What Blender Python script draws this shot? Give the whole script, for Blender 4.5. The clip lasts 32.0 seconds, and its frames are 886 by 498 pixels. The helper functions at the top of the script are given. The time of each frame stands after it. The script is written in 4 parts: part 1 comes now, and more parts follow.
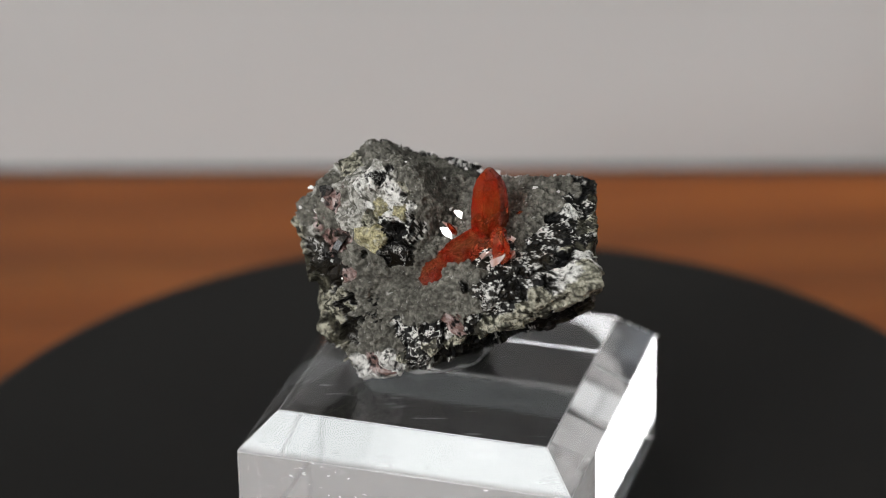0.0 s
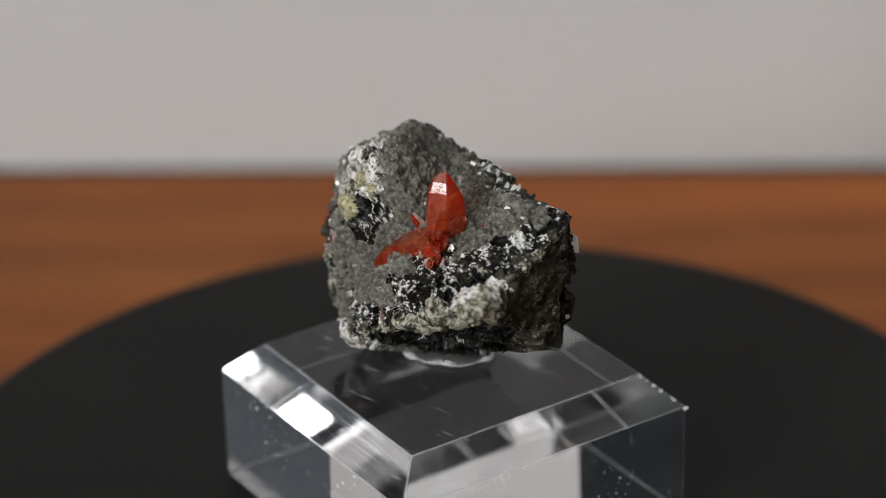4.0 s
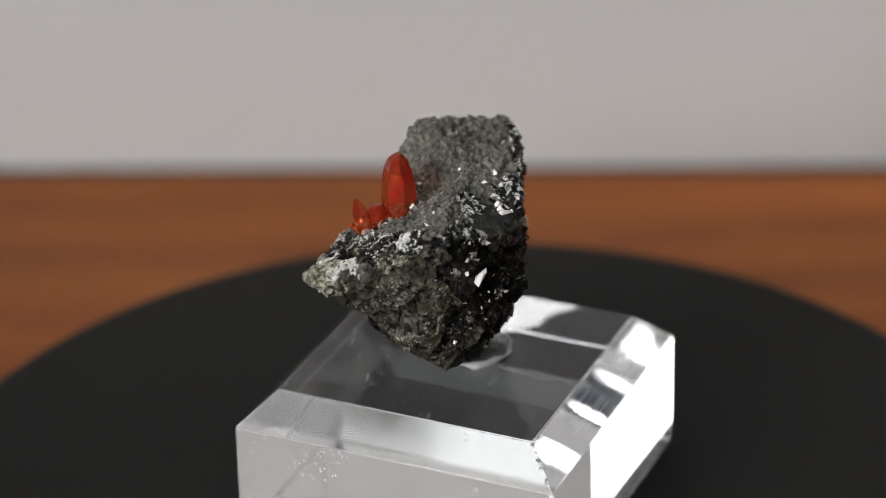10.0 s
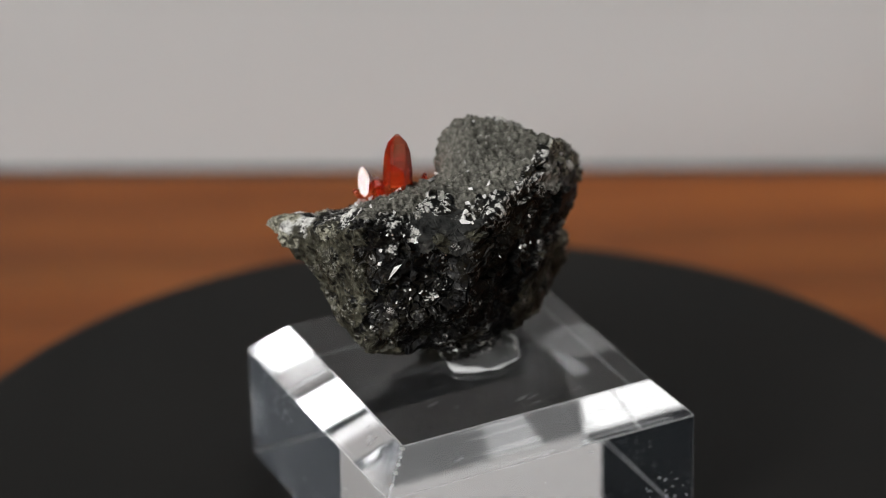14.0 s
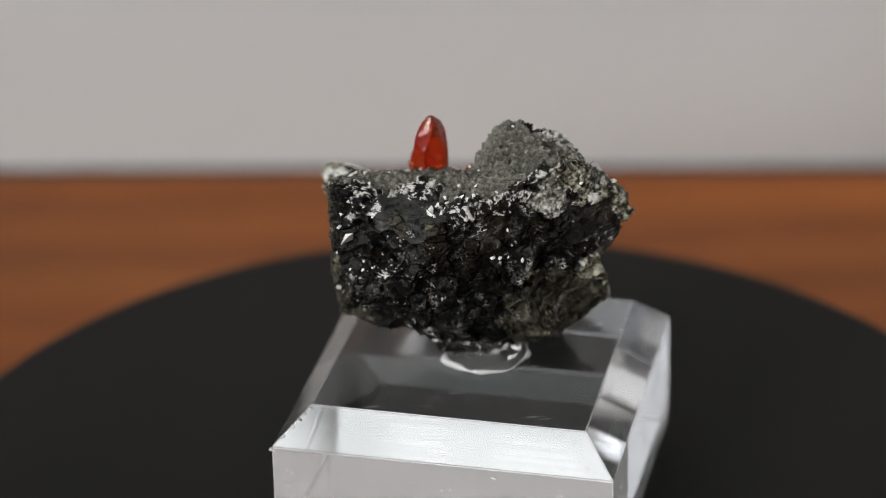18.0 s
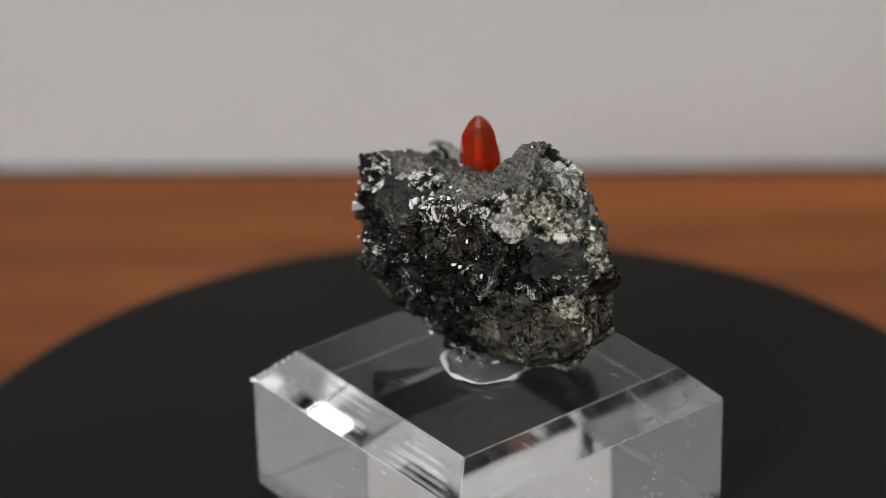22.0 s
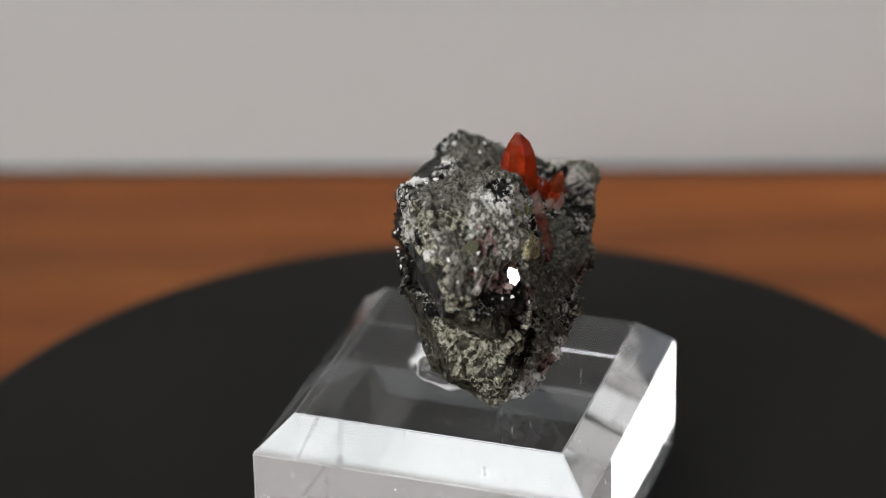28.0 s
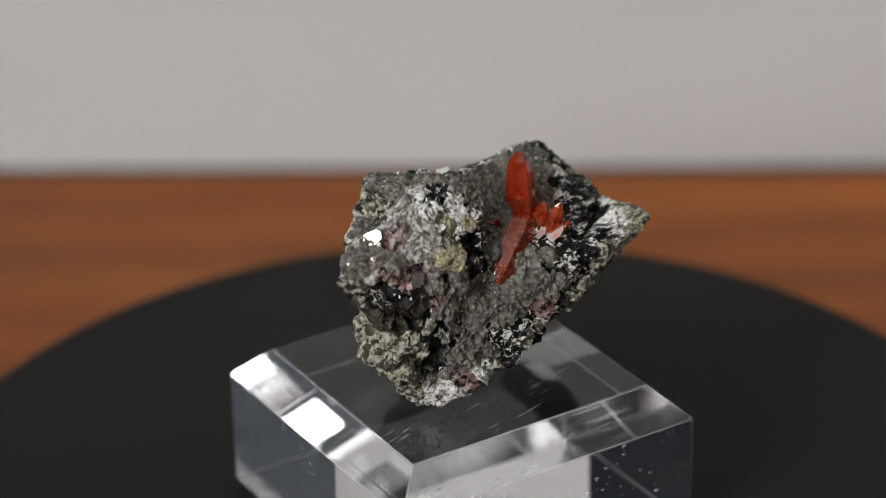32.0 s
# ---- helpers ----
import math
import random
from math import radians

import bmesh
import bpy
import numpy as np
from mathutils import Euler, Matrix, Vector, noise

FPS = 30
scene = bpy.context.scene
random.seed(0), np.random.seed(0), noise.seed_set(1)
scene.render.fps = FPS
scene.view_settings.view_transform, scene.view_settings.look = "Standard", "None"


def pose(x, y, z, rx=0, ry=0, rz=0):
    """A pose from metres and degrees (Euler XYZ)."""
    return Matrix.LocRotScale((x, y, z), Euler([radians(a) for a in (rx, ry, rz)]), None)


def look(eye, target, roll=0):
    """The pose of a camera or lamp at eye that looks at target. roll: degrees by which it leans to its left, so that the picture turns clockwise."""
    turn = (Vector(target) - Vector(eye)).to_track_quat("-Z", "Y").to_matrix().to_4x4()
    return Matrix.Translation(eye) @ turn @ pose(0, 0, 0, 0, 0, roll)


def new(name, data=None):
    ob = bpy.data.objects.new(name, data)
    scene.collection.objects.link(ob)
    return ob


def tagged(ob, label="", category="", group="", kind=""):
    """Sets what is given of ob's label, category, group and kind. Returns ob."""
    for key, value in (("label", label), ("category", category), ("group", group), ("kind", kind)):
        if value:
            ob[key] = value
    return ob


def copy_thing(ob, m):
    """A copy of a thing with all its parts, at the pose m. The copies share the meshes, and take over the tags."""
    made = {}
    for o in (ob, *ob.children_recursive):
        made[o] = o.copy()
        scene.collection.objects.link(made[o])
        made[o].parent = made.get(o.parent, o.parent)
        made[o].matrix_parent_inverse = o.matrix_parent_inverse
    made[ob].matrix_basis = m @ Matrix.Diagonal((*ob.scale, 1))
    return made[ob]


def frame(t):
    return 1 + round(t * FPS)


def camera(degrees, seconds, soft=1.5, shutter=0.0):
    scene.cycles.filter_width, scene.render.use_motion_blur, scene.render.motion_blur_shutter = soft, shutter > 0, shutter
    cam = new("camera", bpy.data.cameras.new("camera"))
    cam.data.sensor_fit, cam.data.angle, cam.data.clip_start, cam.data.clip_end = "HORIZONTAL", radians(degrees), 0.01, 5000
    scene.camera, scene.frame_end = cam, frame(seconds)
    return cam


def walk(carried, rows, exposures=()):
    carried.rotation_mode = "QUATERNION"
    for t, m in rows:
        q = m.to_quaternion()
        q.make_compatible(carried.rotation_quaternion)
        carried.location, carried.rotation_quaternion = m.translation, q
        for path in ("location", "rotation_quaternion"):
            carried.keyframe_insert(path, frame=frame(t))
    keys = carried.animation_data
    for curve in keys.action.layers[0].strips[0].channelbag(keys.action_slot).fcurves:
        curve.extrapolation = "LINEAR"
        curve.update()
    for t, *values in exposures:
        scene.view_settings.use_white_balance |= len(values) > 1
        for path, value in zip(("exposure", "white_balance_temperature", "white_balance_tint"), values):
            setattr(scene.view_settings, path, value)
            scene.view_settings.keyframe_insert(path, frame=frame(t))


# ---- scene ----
cam = camera(16.81, 32.0, soft=0.6)
cam.data.dof.use_dof = True
cam.data.dof.focus_distance = 0.341
cam.data.dof.aperture_fstop = 13.5
EYE = (0.0, -0.3119, 0.1917)
STILL = look(EYE, (-0.00256, 0.01403, 0.02525), -1.245)
walk(cam, [(0.0, STILL), (32.0, STILL)])

MM = 0.001
scene.cycles.max_bounces, scene.cycles.transmission_bounces, scene.cycles.glossy_bounces = 32, 32, 16

# ---- light ----
world = bpy.data.worlds.new("sky")
scene.world = world
world.use_nodes = True
wn = world.node_tree.nodes
sky = wn.new("ShaderNodeTexSky")
sky.sky_type, sky.sun_disc = "NISHITA", False
sky.sun_elevation, sky.sun_rotation = radians(35), radians(140)
world.node_tree.links.new(sky.outputs["Color"], wn["Background"].inputs["Color"])
wn["Background"].inputs["Strength"].default_value = 0.08

# daylight in the large side window
WINDOW_WAY = Vector((-0.545, -0.74, 0.4)).normalized()
win_lamp = bpy.data.lights.new("window_light", "AREA")
win_lamp.shape, win_lamp.size, win_lamp.size_y, win_lamp.energy = "RECTANGLE", 2.08, 1.8, 182.0
win_lamp.color = (1.0, 0.99, 0.98)
lamp = new("window_light", win_lamp)
lamp.matrix_world = look((-1.91, -2.58, 1.4), (0.0, -2.58, 1.4))
# the paler light of the narrow curtained window beside it
side_lamp = bpy.data.lights.new("narrow_window_light", "AREA")
side_lamp.shape, side_lamp.size, side_lamp.size_y, side_lamp.energy = "RECTANGLE", 0.62, 1.5, 4.6
side_lamp.color = (1.0, 0.985, 0.95)
lamp = new("narrow_window_light", side_lamp)
lamp.matrix_world = look((-1.55, -3.76, 1.95), (-1.55, 0.0, 1.95))

# ---- materials ----
def shader(name, rough=0.5, **inputs):
    mat = bpy.data.materials.new(name)
    mat.use_nodes = True
    bsdf = mat.node_tree.nodes["Principled BSDF"]
    bsdf.inputs["Roughness"].default_value = rough
    for key, value in inputs.items():
        bsdf.inputs[key.replace("_", " ")].default_value = value
    return mat, mat.node_tree.nodes, mat.node_tree.links, bsdf


def rgb(r, g, b):
    return (r, g, b, 1.0)


def node(nodes, kind, **values):
    n = nodes.new(kind)
    for key, value in values.items():
        n.inputs[key.replace("_", " ")].default_value = value
    return n


def ramp(nodes, links, factor, *stops):
    n = nodes.new("ShaderNodeValToRGB")
    while len(n.color_ramp.elements) < len(stops):
        n.color_ramp.elements.new(0.5)
    for e, (at, colour) in zip(n.color_ramp.elements, stops):
        e.position, e.color = at, colour
    links.new(factor, n.inputs["Fac"])
    return n.outputs["Color"]


def mix(nodes, links, factor, a, b):
    n = nodes.new("ShaderNodeMix")
    n.data_type = "RGBA"
    for socket, value in ((n.inputs[0], factor), (n.inputs[6], a), (n.inputs[7], b)):
        if isinstance(value, bpy.types.NodeSocket):
            links.new(value, socket)
        else:
            socket.default_value = value
    return n.outputs[2]


def bump(nodes, links, bsdf, height, distance, strength=1.0):
    n = nodes.new("ShaderNodeBump")
    n.inputs["Distance"].default_value, n.inputs["Strength"].default_value = distance, strength
    links.new(height, n.inputs["Height"])
    links.new(n.outputs["Normal"], bsdf.inputs["Normal"])


def plaster(name, base, spread=0.03):
    mat, nodes, links, bsdf = shader(name, 0.9)
    pos = nodes.new("ShaderNodeNewGeometry").outputs["Position"]
    big, fine = node(nodes, "ShaderNodeTexNoise", Scale=4.0, Detail=3.0), node(nodes, "ShaderNodeTexNoise", Scale=300.0, Detail=4.0)
    links.new(pos, big.inputs["Vector"]), links.new(pos, fine.inputs["Vector"])
    lo, hi = [max(0, c - spread) for c in base], [c + spread for c in base]
    links.new(ramp(nodes, links, big.outputs["Fac"], (0.3, rgb(*lo)), (0.7, rgb(*hi))), bsdf.inputs["Base Color"])
    bump(nodes, links, bsdf, fine.outputs["Fac"], 0.0004, 0.4)
    return mat


def wood_material():
    mat, nodes, links, bsdf = shader("oiled_wood", 0.55, Specular_IOR_Level=0.2)
    pos = nodes.new("ShaderNodeNewGeometry").outputs["Position"]
    stretch = nodes.new("ShaderNodeMapping")
    stretch.inputs["Scale"].default_value = (2.2, 26.0, 26.0)
    links.new(pos, stretch.inputs["Vector"])
    grain = node(nodes, "ShaderNodeTexNoise", Scale=3.0, Detail=8.0, Distortion=0.8)
    fine = node(nodes, "ShaderNodeTexNoise", Scale=30.0, Detail=6.0)
    broad = node(nodes, "ShaderNodeTexNoise", Scale=0.9, Detail=2.0)
    for n in (grain, fine, broad):
        links.new(stretch.outputs["Vector"], n.inputs["Vector"])
    a = ramp(nodes, links, grain.outputs["Fac"], (0.3, rgb(0.12, 0.038, 0.0095)), (0.55, rgb(0.285, 0.086, 0.0196)), (0.75, rgb(0.385, 0.132, 0.032)))
    b = mix(nodes, links, 0.35, a, ramp(nodes, links, broad.outputs["Fac"], (0.35, rgb(0.12, 0.04, 0.0115)), (0.65, rgb(0.48, 0.13, 0.0235))))
    links.new(mix(nodes, links, 0.15, b, ramp(nodes, links, fine.outputs["Fac"], (0.4, rgb(0.05, 0.018, 0.006)), (0.6, rgb(0.36, 0.13, 0.035)))), bsdf.inputs["Base Color"])
    # left side darkened in the colour, offsetting too much light falling there
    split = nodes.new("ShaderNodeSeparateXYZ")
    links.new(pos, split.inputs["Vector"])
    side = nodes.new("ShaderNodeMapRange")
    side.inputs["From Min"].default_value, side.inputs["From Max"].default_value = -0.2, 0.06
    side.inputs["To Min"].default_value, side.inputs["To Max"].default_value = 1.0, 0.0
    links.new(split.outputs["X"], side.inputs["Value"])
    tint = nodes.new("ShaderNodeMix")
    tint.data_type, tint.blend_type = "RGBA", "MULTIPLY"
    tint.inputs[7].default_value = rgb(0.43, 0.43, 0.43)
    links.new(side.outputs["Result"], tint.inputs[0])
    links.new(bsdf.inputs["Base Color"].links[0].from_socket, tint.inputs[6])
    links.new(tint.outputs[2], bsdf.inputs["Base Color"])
    bump(nodes, links, bsdf, fine.outputs["Fac"], 0.0002, 0.4)
    return mat


def rubber_material():
    mat, nodes, links, bsdf = shader("matt_black_top", 0.62)
    pos = nodes.new("ShaderNodeTexCoord").outputs["Object"]
    fine, big = node(nodes, "ShaderNodeTexNoise", Scale=2500.0, Detail=3.0), node(nodes, "ShaderNodeTexNoise", Scale=30.0, Detail=4.0)
    links.new(pos, fine.inputs["Vector"]), links.new(pos, big.inputs["Vector"])
    links.new(ramp(nodes, links, big.outputs["Fac"], (0.3, rgb(0.0058, 0.0056, 0.0051)), (0.7, rgb(0.0082, 0.008, 0.0071))), bsdf.inputs["Base Color"])
    bump(nodes, links, bsdf, fine.outputs["Fac"], 0.0001, 0.35)
    bsdf.inputs["Specular IOR Level"].default_value = 0.18
    return mat


def glass(name, ior=1.49, colour=(1, 1, 1), rough=0.0):
    mat = bpy.data.materials.new(name)
    mat.use_nodes = True
    nodes, links = mat.node_tree.nodes, mat.node_tree.links
    bsdf = nodes["Principled BSDF"]
    bsdf.inputs["Transmission Weight"].default_value = 1.0
    bsdf.inputs["IOR"].default_value = ior
    bsdf.inputs["Base Color"].default_value = rgb(*colour)
    bsdf.inputs["Roughness"].default_value = rough
    return mat


WALL = plaster("grey_white_paint", (0.482, 0.479, 0.471), 0.008)
ROOM = plaster("room_paint", (0.6, 0.6, 0.6))
WHITE = plaster("white_ceiling_paint", (0.82, 0.82, 0.81), 0.01)
PALE = plaster("pale_paint", (0.3, 0.29, 0.29))
DARK = plaster("dark_room_paint", (0.045, 0.052, 0.062), 0.01)


def outdoors(name, dark, light, strength):
    """Patchy daylit distance."""
    mat, nodes, links, bsdf = shader(name, 0.9, Emission_Strength=strength)
    pos = nodes.new("ShaderNodeNewGeometry").outputs["Position"]
    leaves = node(nodes, "ShaderNodeTexNoise", Scale=1.6, Detail=5.0)
    links.new(pos, leaves.inputs["Vector"])
    c = ramp(nodes, links, leaves.outputs["Fac"], (0.4, rgb(*dark)), (0.62, rgb(*light)))
    links.new(c, bsdf.inputs["Base Color"]), links.new(c, bsdf.inputs["Emission Color"])
    return mat


GARDEN = outdoors("garden_green", (0.16, 0.17, 0.05), (0.55, 0.55, 0.28), 0.8)
HAZE = outdoors("garden_haze", (0.3, 0.33, 0.2), (0.8, 0.82, 0.75), 0.9)
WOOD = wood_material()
RUBBER = rubber_material()
# glow of the unseen panels added overhead
GLOW = shader("added_panel_glow", 0.5, Emission_Color=rgb(1, 0.99, 0.97), Emission_Strength=1.0)[0]
DIM_GLOW = shader("bright_ceiling_glow", 0.5, Emission_Color=rgb(0.96, 1, 0.99), Emission_Strength=0.7)[0]
ACRYLIC = glass("clear_acrylic", 1.49, (0.985, 0.992, 1.0), 0.0)
PUTTY = glass("clear_putty", 1.46, (0.97, 0.97, 0.96), 0.02)
PUTTY_RIM = glass("putty_rim", 1.46, (0.95, 0.95, 0.94), 0.08)
PUTTY_RIM.node_tree.nodes["Principled BSDF"].inputs["Transmission Weight"].default_value = 0.45
PUTTY.node_tree.nodes["Principled BSDF"].inputs["Transmission Weight"].default_value = 0.93


def scuffed(mat):
    """Short fine scratches in a few places and faint finger smears."""
    nodes, links = mat.node_tree.nodes, mat.node_tree.links
    bsdf = nodes["Principled BSDF"]
    pos = nodes.new("ShaderNodeTexCoord").outputs["Object"]

    def layer(scale, stretch, turn, detail=2.0):
        m = nodes.new("ShaderNodeMapping")
        m.inputs["Scale"].default_value, m.inputs["Rotation"].default_value = stretch, (0, 0, radians(turn))
        n = node(nodes, "ShaderNodeTexNoise", Scale=scale, Detail=detail)
        links.new(pos, m.inputs["Vector"]), links.new(m.outputs["Vector"], n.inputs["Vector"])
        return n.outputs["Fac"]

    lines = ramp(nodes, links, layer(2600.0, (0.07, 1.2, 1.0), 20), (0.66, rgb(0, 0, 0)), (0.7, rgb(1, 1, 1)))
    where = ramp(nodes, links, layer(110.0, (1, 1, 1), 0), (0.54, rgb(0, 0, 0)), (0.64, rgb(1, 1, 1)))
    scratch = mix(nodes, links, where, rgb(0, 0, 0), lines)
    links.new(mix(nodes, links, scratch, rgb(1, 1, 1), rgb(0.45, 0.45, 0.45)), bsdf.inputs["Transmission Weight"])
    smear = layer(70.0, (1, 2.5, 1), 15, 4.0)
    links.new(ramp(nodes, links, smear, (0.45, rgb(0, 0, 0)), (0.75, rgb(0.008, 0.008, 0.008))), bsdf.inputs["Roughness"])
    return mat


scuffed(ACRYLIC)


def sawn_acrylic():
    """Acrylic as on the chamfers: hazed by fine saw marks along the edge."""
    mat = glass("sawn_acrylic", 1.49, (0.97, 0.985, 1.0), 0.05)
    mat.node_tree.nodes["Principled BSDF"].inputs["Transmission Weight"].default_value = 0.86
    nodes, links = mat.node_tree.nodes, mat.node_tree.links
    bsdf = nodes["Principled BSDF"]
    pos = nodes.new("ShaderNodeTexCoord").outputs["Object"]
    smear, marks = node(nodes, "ShaderNodeTexNoise", Scale=90.0, Detail=4.0), node(nodes, "ShaderNodeTexNoise", Scale=900.0, Detail=1.0)
    links.new(pos, smear.inputs["Vector"])
    flat = nodes.new("ShaderNodeMapping")
    flat.inputs["Scale"].default_value = (0.012, 0.012, 1.0)
    links.new(pos, flat.inputs["Vector"])
    links.new(flat.outputs["Vector"], marks.inputs["Vector"])
    streak = ramp(nodes, links, marks.outputs["Fac"], (0.42, rgb(1, 1, 1)), (0.56, rgb(0.98, 0.98, 0.98)), (0.62, rgb(1, 1, 1)), (0.7, rgb(0.93, 0.93, 0.93)))
    lines = node(nodes, "ShaderNodeTexNoise", Scale=2600.0, Detail=1.0)
    links.new(flat.outputs["Vector"], lines.inputs["Vector"])
    cut = ramp(nodes, links, lines.outputs["Fac"], (0.45, rgb(0, 0, 0)), (0.6, rgb(1, 1, 1)))
    spot = node(nodes, "ShaderNodeTexNoise", Scale=75.0, Detail=2.0)
    links.new(pos, spot.inputs["Vector"])
    where = ramp(nodes, links, spot.outputs["Fac"], (0.55, rgb(0, 0, 0)), (0.63, rgb(1, 1, 1)))
    marked = mix(nodes, links, where, rgb(0, 0, 0), cut)
    links.new(mix(nodes, links, marked, streak, rgb(0.78, 0.78, 0.78)), bsdf.inputs["Transmission Weight"])
    haze = nodes.new("ShaderNodeMapRange")
    haze.inputs["From Min"].default_value, haze.inputs["From Max"].default_value = 0.35, 0.65
    haze.inputs["To Min"].default_value, haze.inputs["To Max"].default_value = 0.0, 0.018
    links.new(smear.outputs["Fac"], haze.inputs["Value"])
    links.new(haze.outputs["Result"], bsdf.inputs["Roughness"])
    return mat


SAWN = sawn_acrylic()
# partly white, so the polished edges carry their highlights in the colour
EDGE = glass("edge_highlight", 1.49, (0.97, 0.98, 0.99), 0.15)
EDGE.node_tree.nodes["Principled BSDF"].inputs["Transmission Weight"].default_value = 0.8


def rock_material():
    mat, nodes, links, bsdf = shader("manganese_rock", 0.6)
    pos = nodes.new("ShaderNodeTexCoord").outputs["Object"]

    def noise_at(scale, detail=6.0, rough=0.65):
        n = node(nodes, "ShaderNodeTexNoise", Scale=scale, Detail=detail, Roughness=rough)
        links.new(pos, n.inputs["Vector"])
        return n.outputs["Fac"]

    def attr(name):
        n = nodes.new("ShaderNodeAttribute")
        n.attribute_name = name
        return n.outputs["Fac"]

    fine, mid, dust, large = noise_at(3000.0), noise_at(800.0), noise_at(8000.0, 3.0), noise_at(160.0, 4.0)
    grit = noise_at(1700.0, 5.0, 0.6)
    coal = ramp(nodes, links, mid, (0.42, rgb(0.002, 0.002, 0.0022)), (0.58, rgb(0.0045, 0.0042, 0.0038)), (0.68, rgb(0.012, 0.011, 0.009)), (0.82, rgb(0.08, 0.072, 0.06)))
    brown = ramp(nodes, links, fine, (0.4, rgb(0.005, 0.004, 0.0028)), (0.6, rgb(0.014, 0.011, 0.0065)), (0.78, rgb(0.06, 0.05, 0.03)))
    black = mix(nodes, links, ramp(nodes, links, large, (0.5, rgb(0, 0, 0)), (0.62, rgb(1, 1, 1))), coal, brown)
    grey = ramp(nodes, links, grit, (0.3, rgb(0.095, 0.09, 0.076)), (0.49, rgb(0.23, 0.222, 0.19)), (0.7, rgb(0.41, 0.398, 0.343)))
    # shade in the gaps between beads, put into the crust's colour
    grey = mix(nodes, links, attr("pit_shade"), mix(nodes, links, 0.62, grey, rgb(0.022, 0.021, 0.018)), grey)
    olive = ramp(nodes, links, mid, (0.34, rgb(0.014, 0.013, 0.009)), (0.54, rgb(0.05, 0.048, 0.034)), (0.74, rgb(0.18, 0.172, 0.128)))
    white = ramp(nodes, links, grit, (0.33, rgb(0.04, 0.04, 0.035)), (0.41, rgb(0.5, 0.495, 0.46)), (0.54, rgb(0.9, 0.89, 0.85)))
    cream = ramp(nodes, links, grit, (0.32, rgb(0.04, 0.038, 0.026)), (0.44, rgb(0.24, 0.232, 0.172)), (0.6, rgb(0.58, 0.562, 0.45)))
    white = mix(nodes, links, attr("cream"), white, cream)
    yellow = ramp(nodes, links, fine, (0.32, rgb(0.08, 0.07, 0.03)), (0.65, rgb(0.62, 0.57, 0.34)))
    pink = ramp(nodes, links, mid, (0.3, rgb(0.05, 0.024, 0.02)), (0.48, rgb(0.2, 0.125, 0.11)), (0.64, rgb(0.5, 0.42, 0.4)))
    # thin pale veins that wander over the black rock
    thread = noise_at(330.0, 5.0, 0.7)
    line = ramp(nodes, links, thread, (0.48, rgb(0, 0, 0)), (0.496, rgb(1, 1, 1)), (0.504, rgb(1, 1, 1)), (0.52, rgb(0, 0, 0)))
    where = ramp(nodes, links, noise_at(240.0, 2.0), (0.56, rgb(0, 0, 0)), (0.66, rgb(0.75, 0.75, 0.75)))
    vein = nodes.new("ShaderNodeMath")
    vein.operation = "MULTIPLY"
    links.new(line, vein.inputs[0]), links.new(where, vein.inputs[1])
    black = mix(nodes, links, vein.outputs[0], black, white)
    c = mix(nodes, links, attr("olive"), black, olive)
    dull = ramp(nodes, links, mid, (0.35, rgb(0.014, 0.0145, 0.014)), (0.6, rgb(0.04, 0.04, 0.037)), (0.75, rgb(0.12, 0.115, 0.1)))
    c = mix(nodes, links, attr("slate"), c, dull)
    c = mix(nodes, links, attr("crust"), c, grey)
    c = mix(nodes, links, attr("chalk"), c, white)
    c = mix(nodes, links, attr("ochre"), c, yellow)
    c = mix(nodes, links, attr("rose"), c, pink)
    links.new(c, bsdf.inputs["Base Color"])
    gloss = nodes.new("ShaderNodeMapRange")
    gloss.inputs["To Min"].default_value, gloss.inputs["To Max"].default_value = 0.4, 0.9
    cover_all = nodes.new("ShaderNodeMath")
    cover_all.operation = "MAXIMUM"
    links.new(attr("crust"), cover_all.inputs[0]), links.new(attr("chalk"), cover_all.inputs[1])
    links.new(cover_all.outputs[0], gloss.inputs["Value"])
    links.new(gloss.outputs["Result"], bsdf.inputs["Roughness"])
    both = nodes.new("ShaderNodeMath")
    both.operation = "MULTIPLY_ADD"
    both.inputs[1].default_value = 0.4
    links.new(dust, both.inputs[0]), links.new(fine, both.inputs[2])
    shine = nodes.new("ShaderNodeMapRange")
    shine.inputs["To Min"].default_value, shine.inputs["To Max"].default_value = 0.16, 0.08
    links.new(cover_all.outputs[0], shine.inputs["Value"])
    links.new(shine.outputs["Result"], bsdf.inputs["Specular IOR Level"])
    bump(nodes, links, bsdf, both.outputs[0], 0.0006, 1.0)
    grip = nodes.new("ShaderNodeMapRange")
    grip.inputs["To Min"].default_value, grip.inputs["To Max"].default_value = 0.22, 0.9
    links.new(cover_all.outputs[0], grip.inputs["Value"])
    links.new(grip.outputs["Result"], bsdf.inputs["Normal"].links[0].from_node.inputs["Strength"])
    return mat


ROCK = rock_material()
GRAIN = shader("white_grain", 0.25, Base_Color=rgb(0.8, 0.79, 0.77))[0]


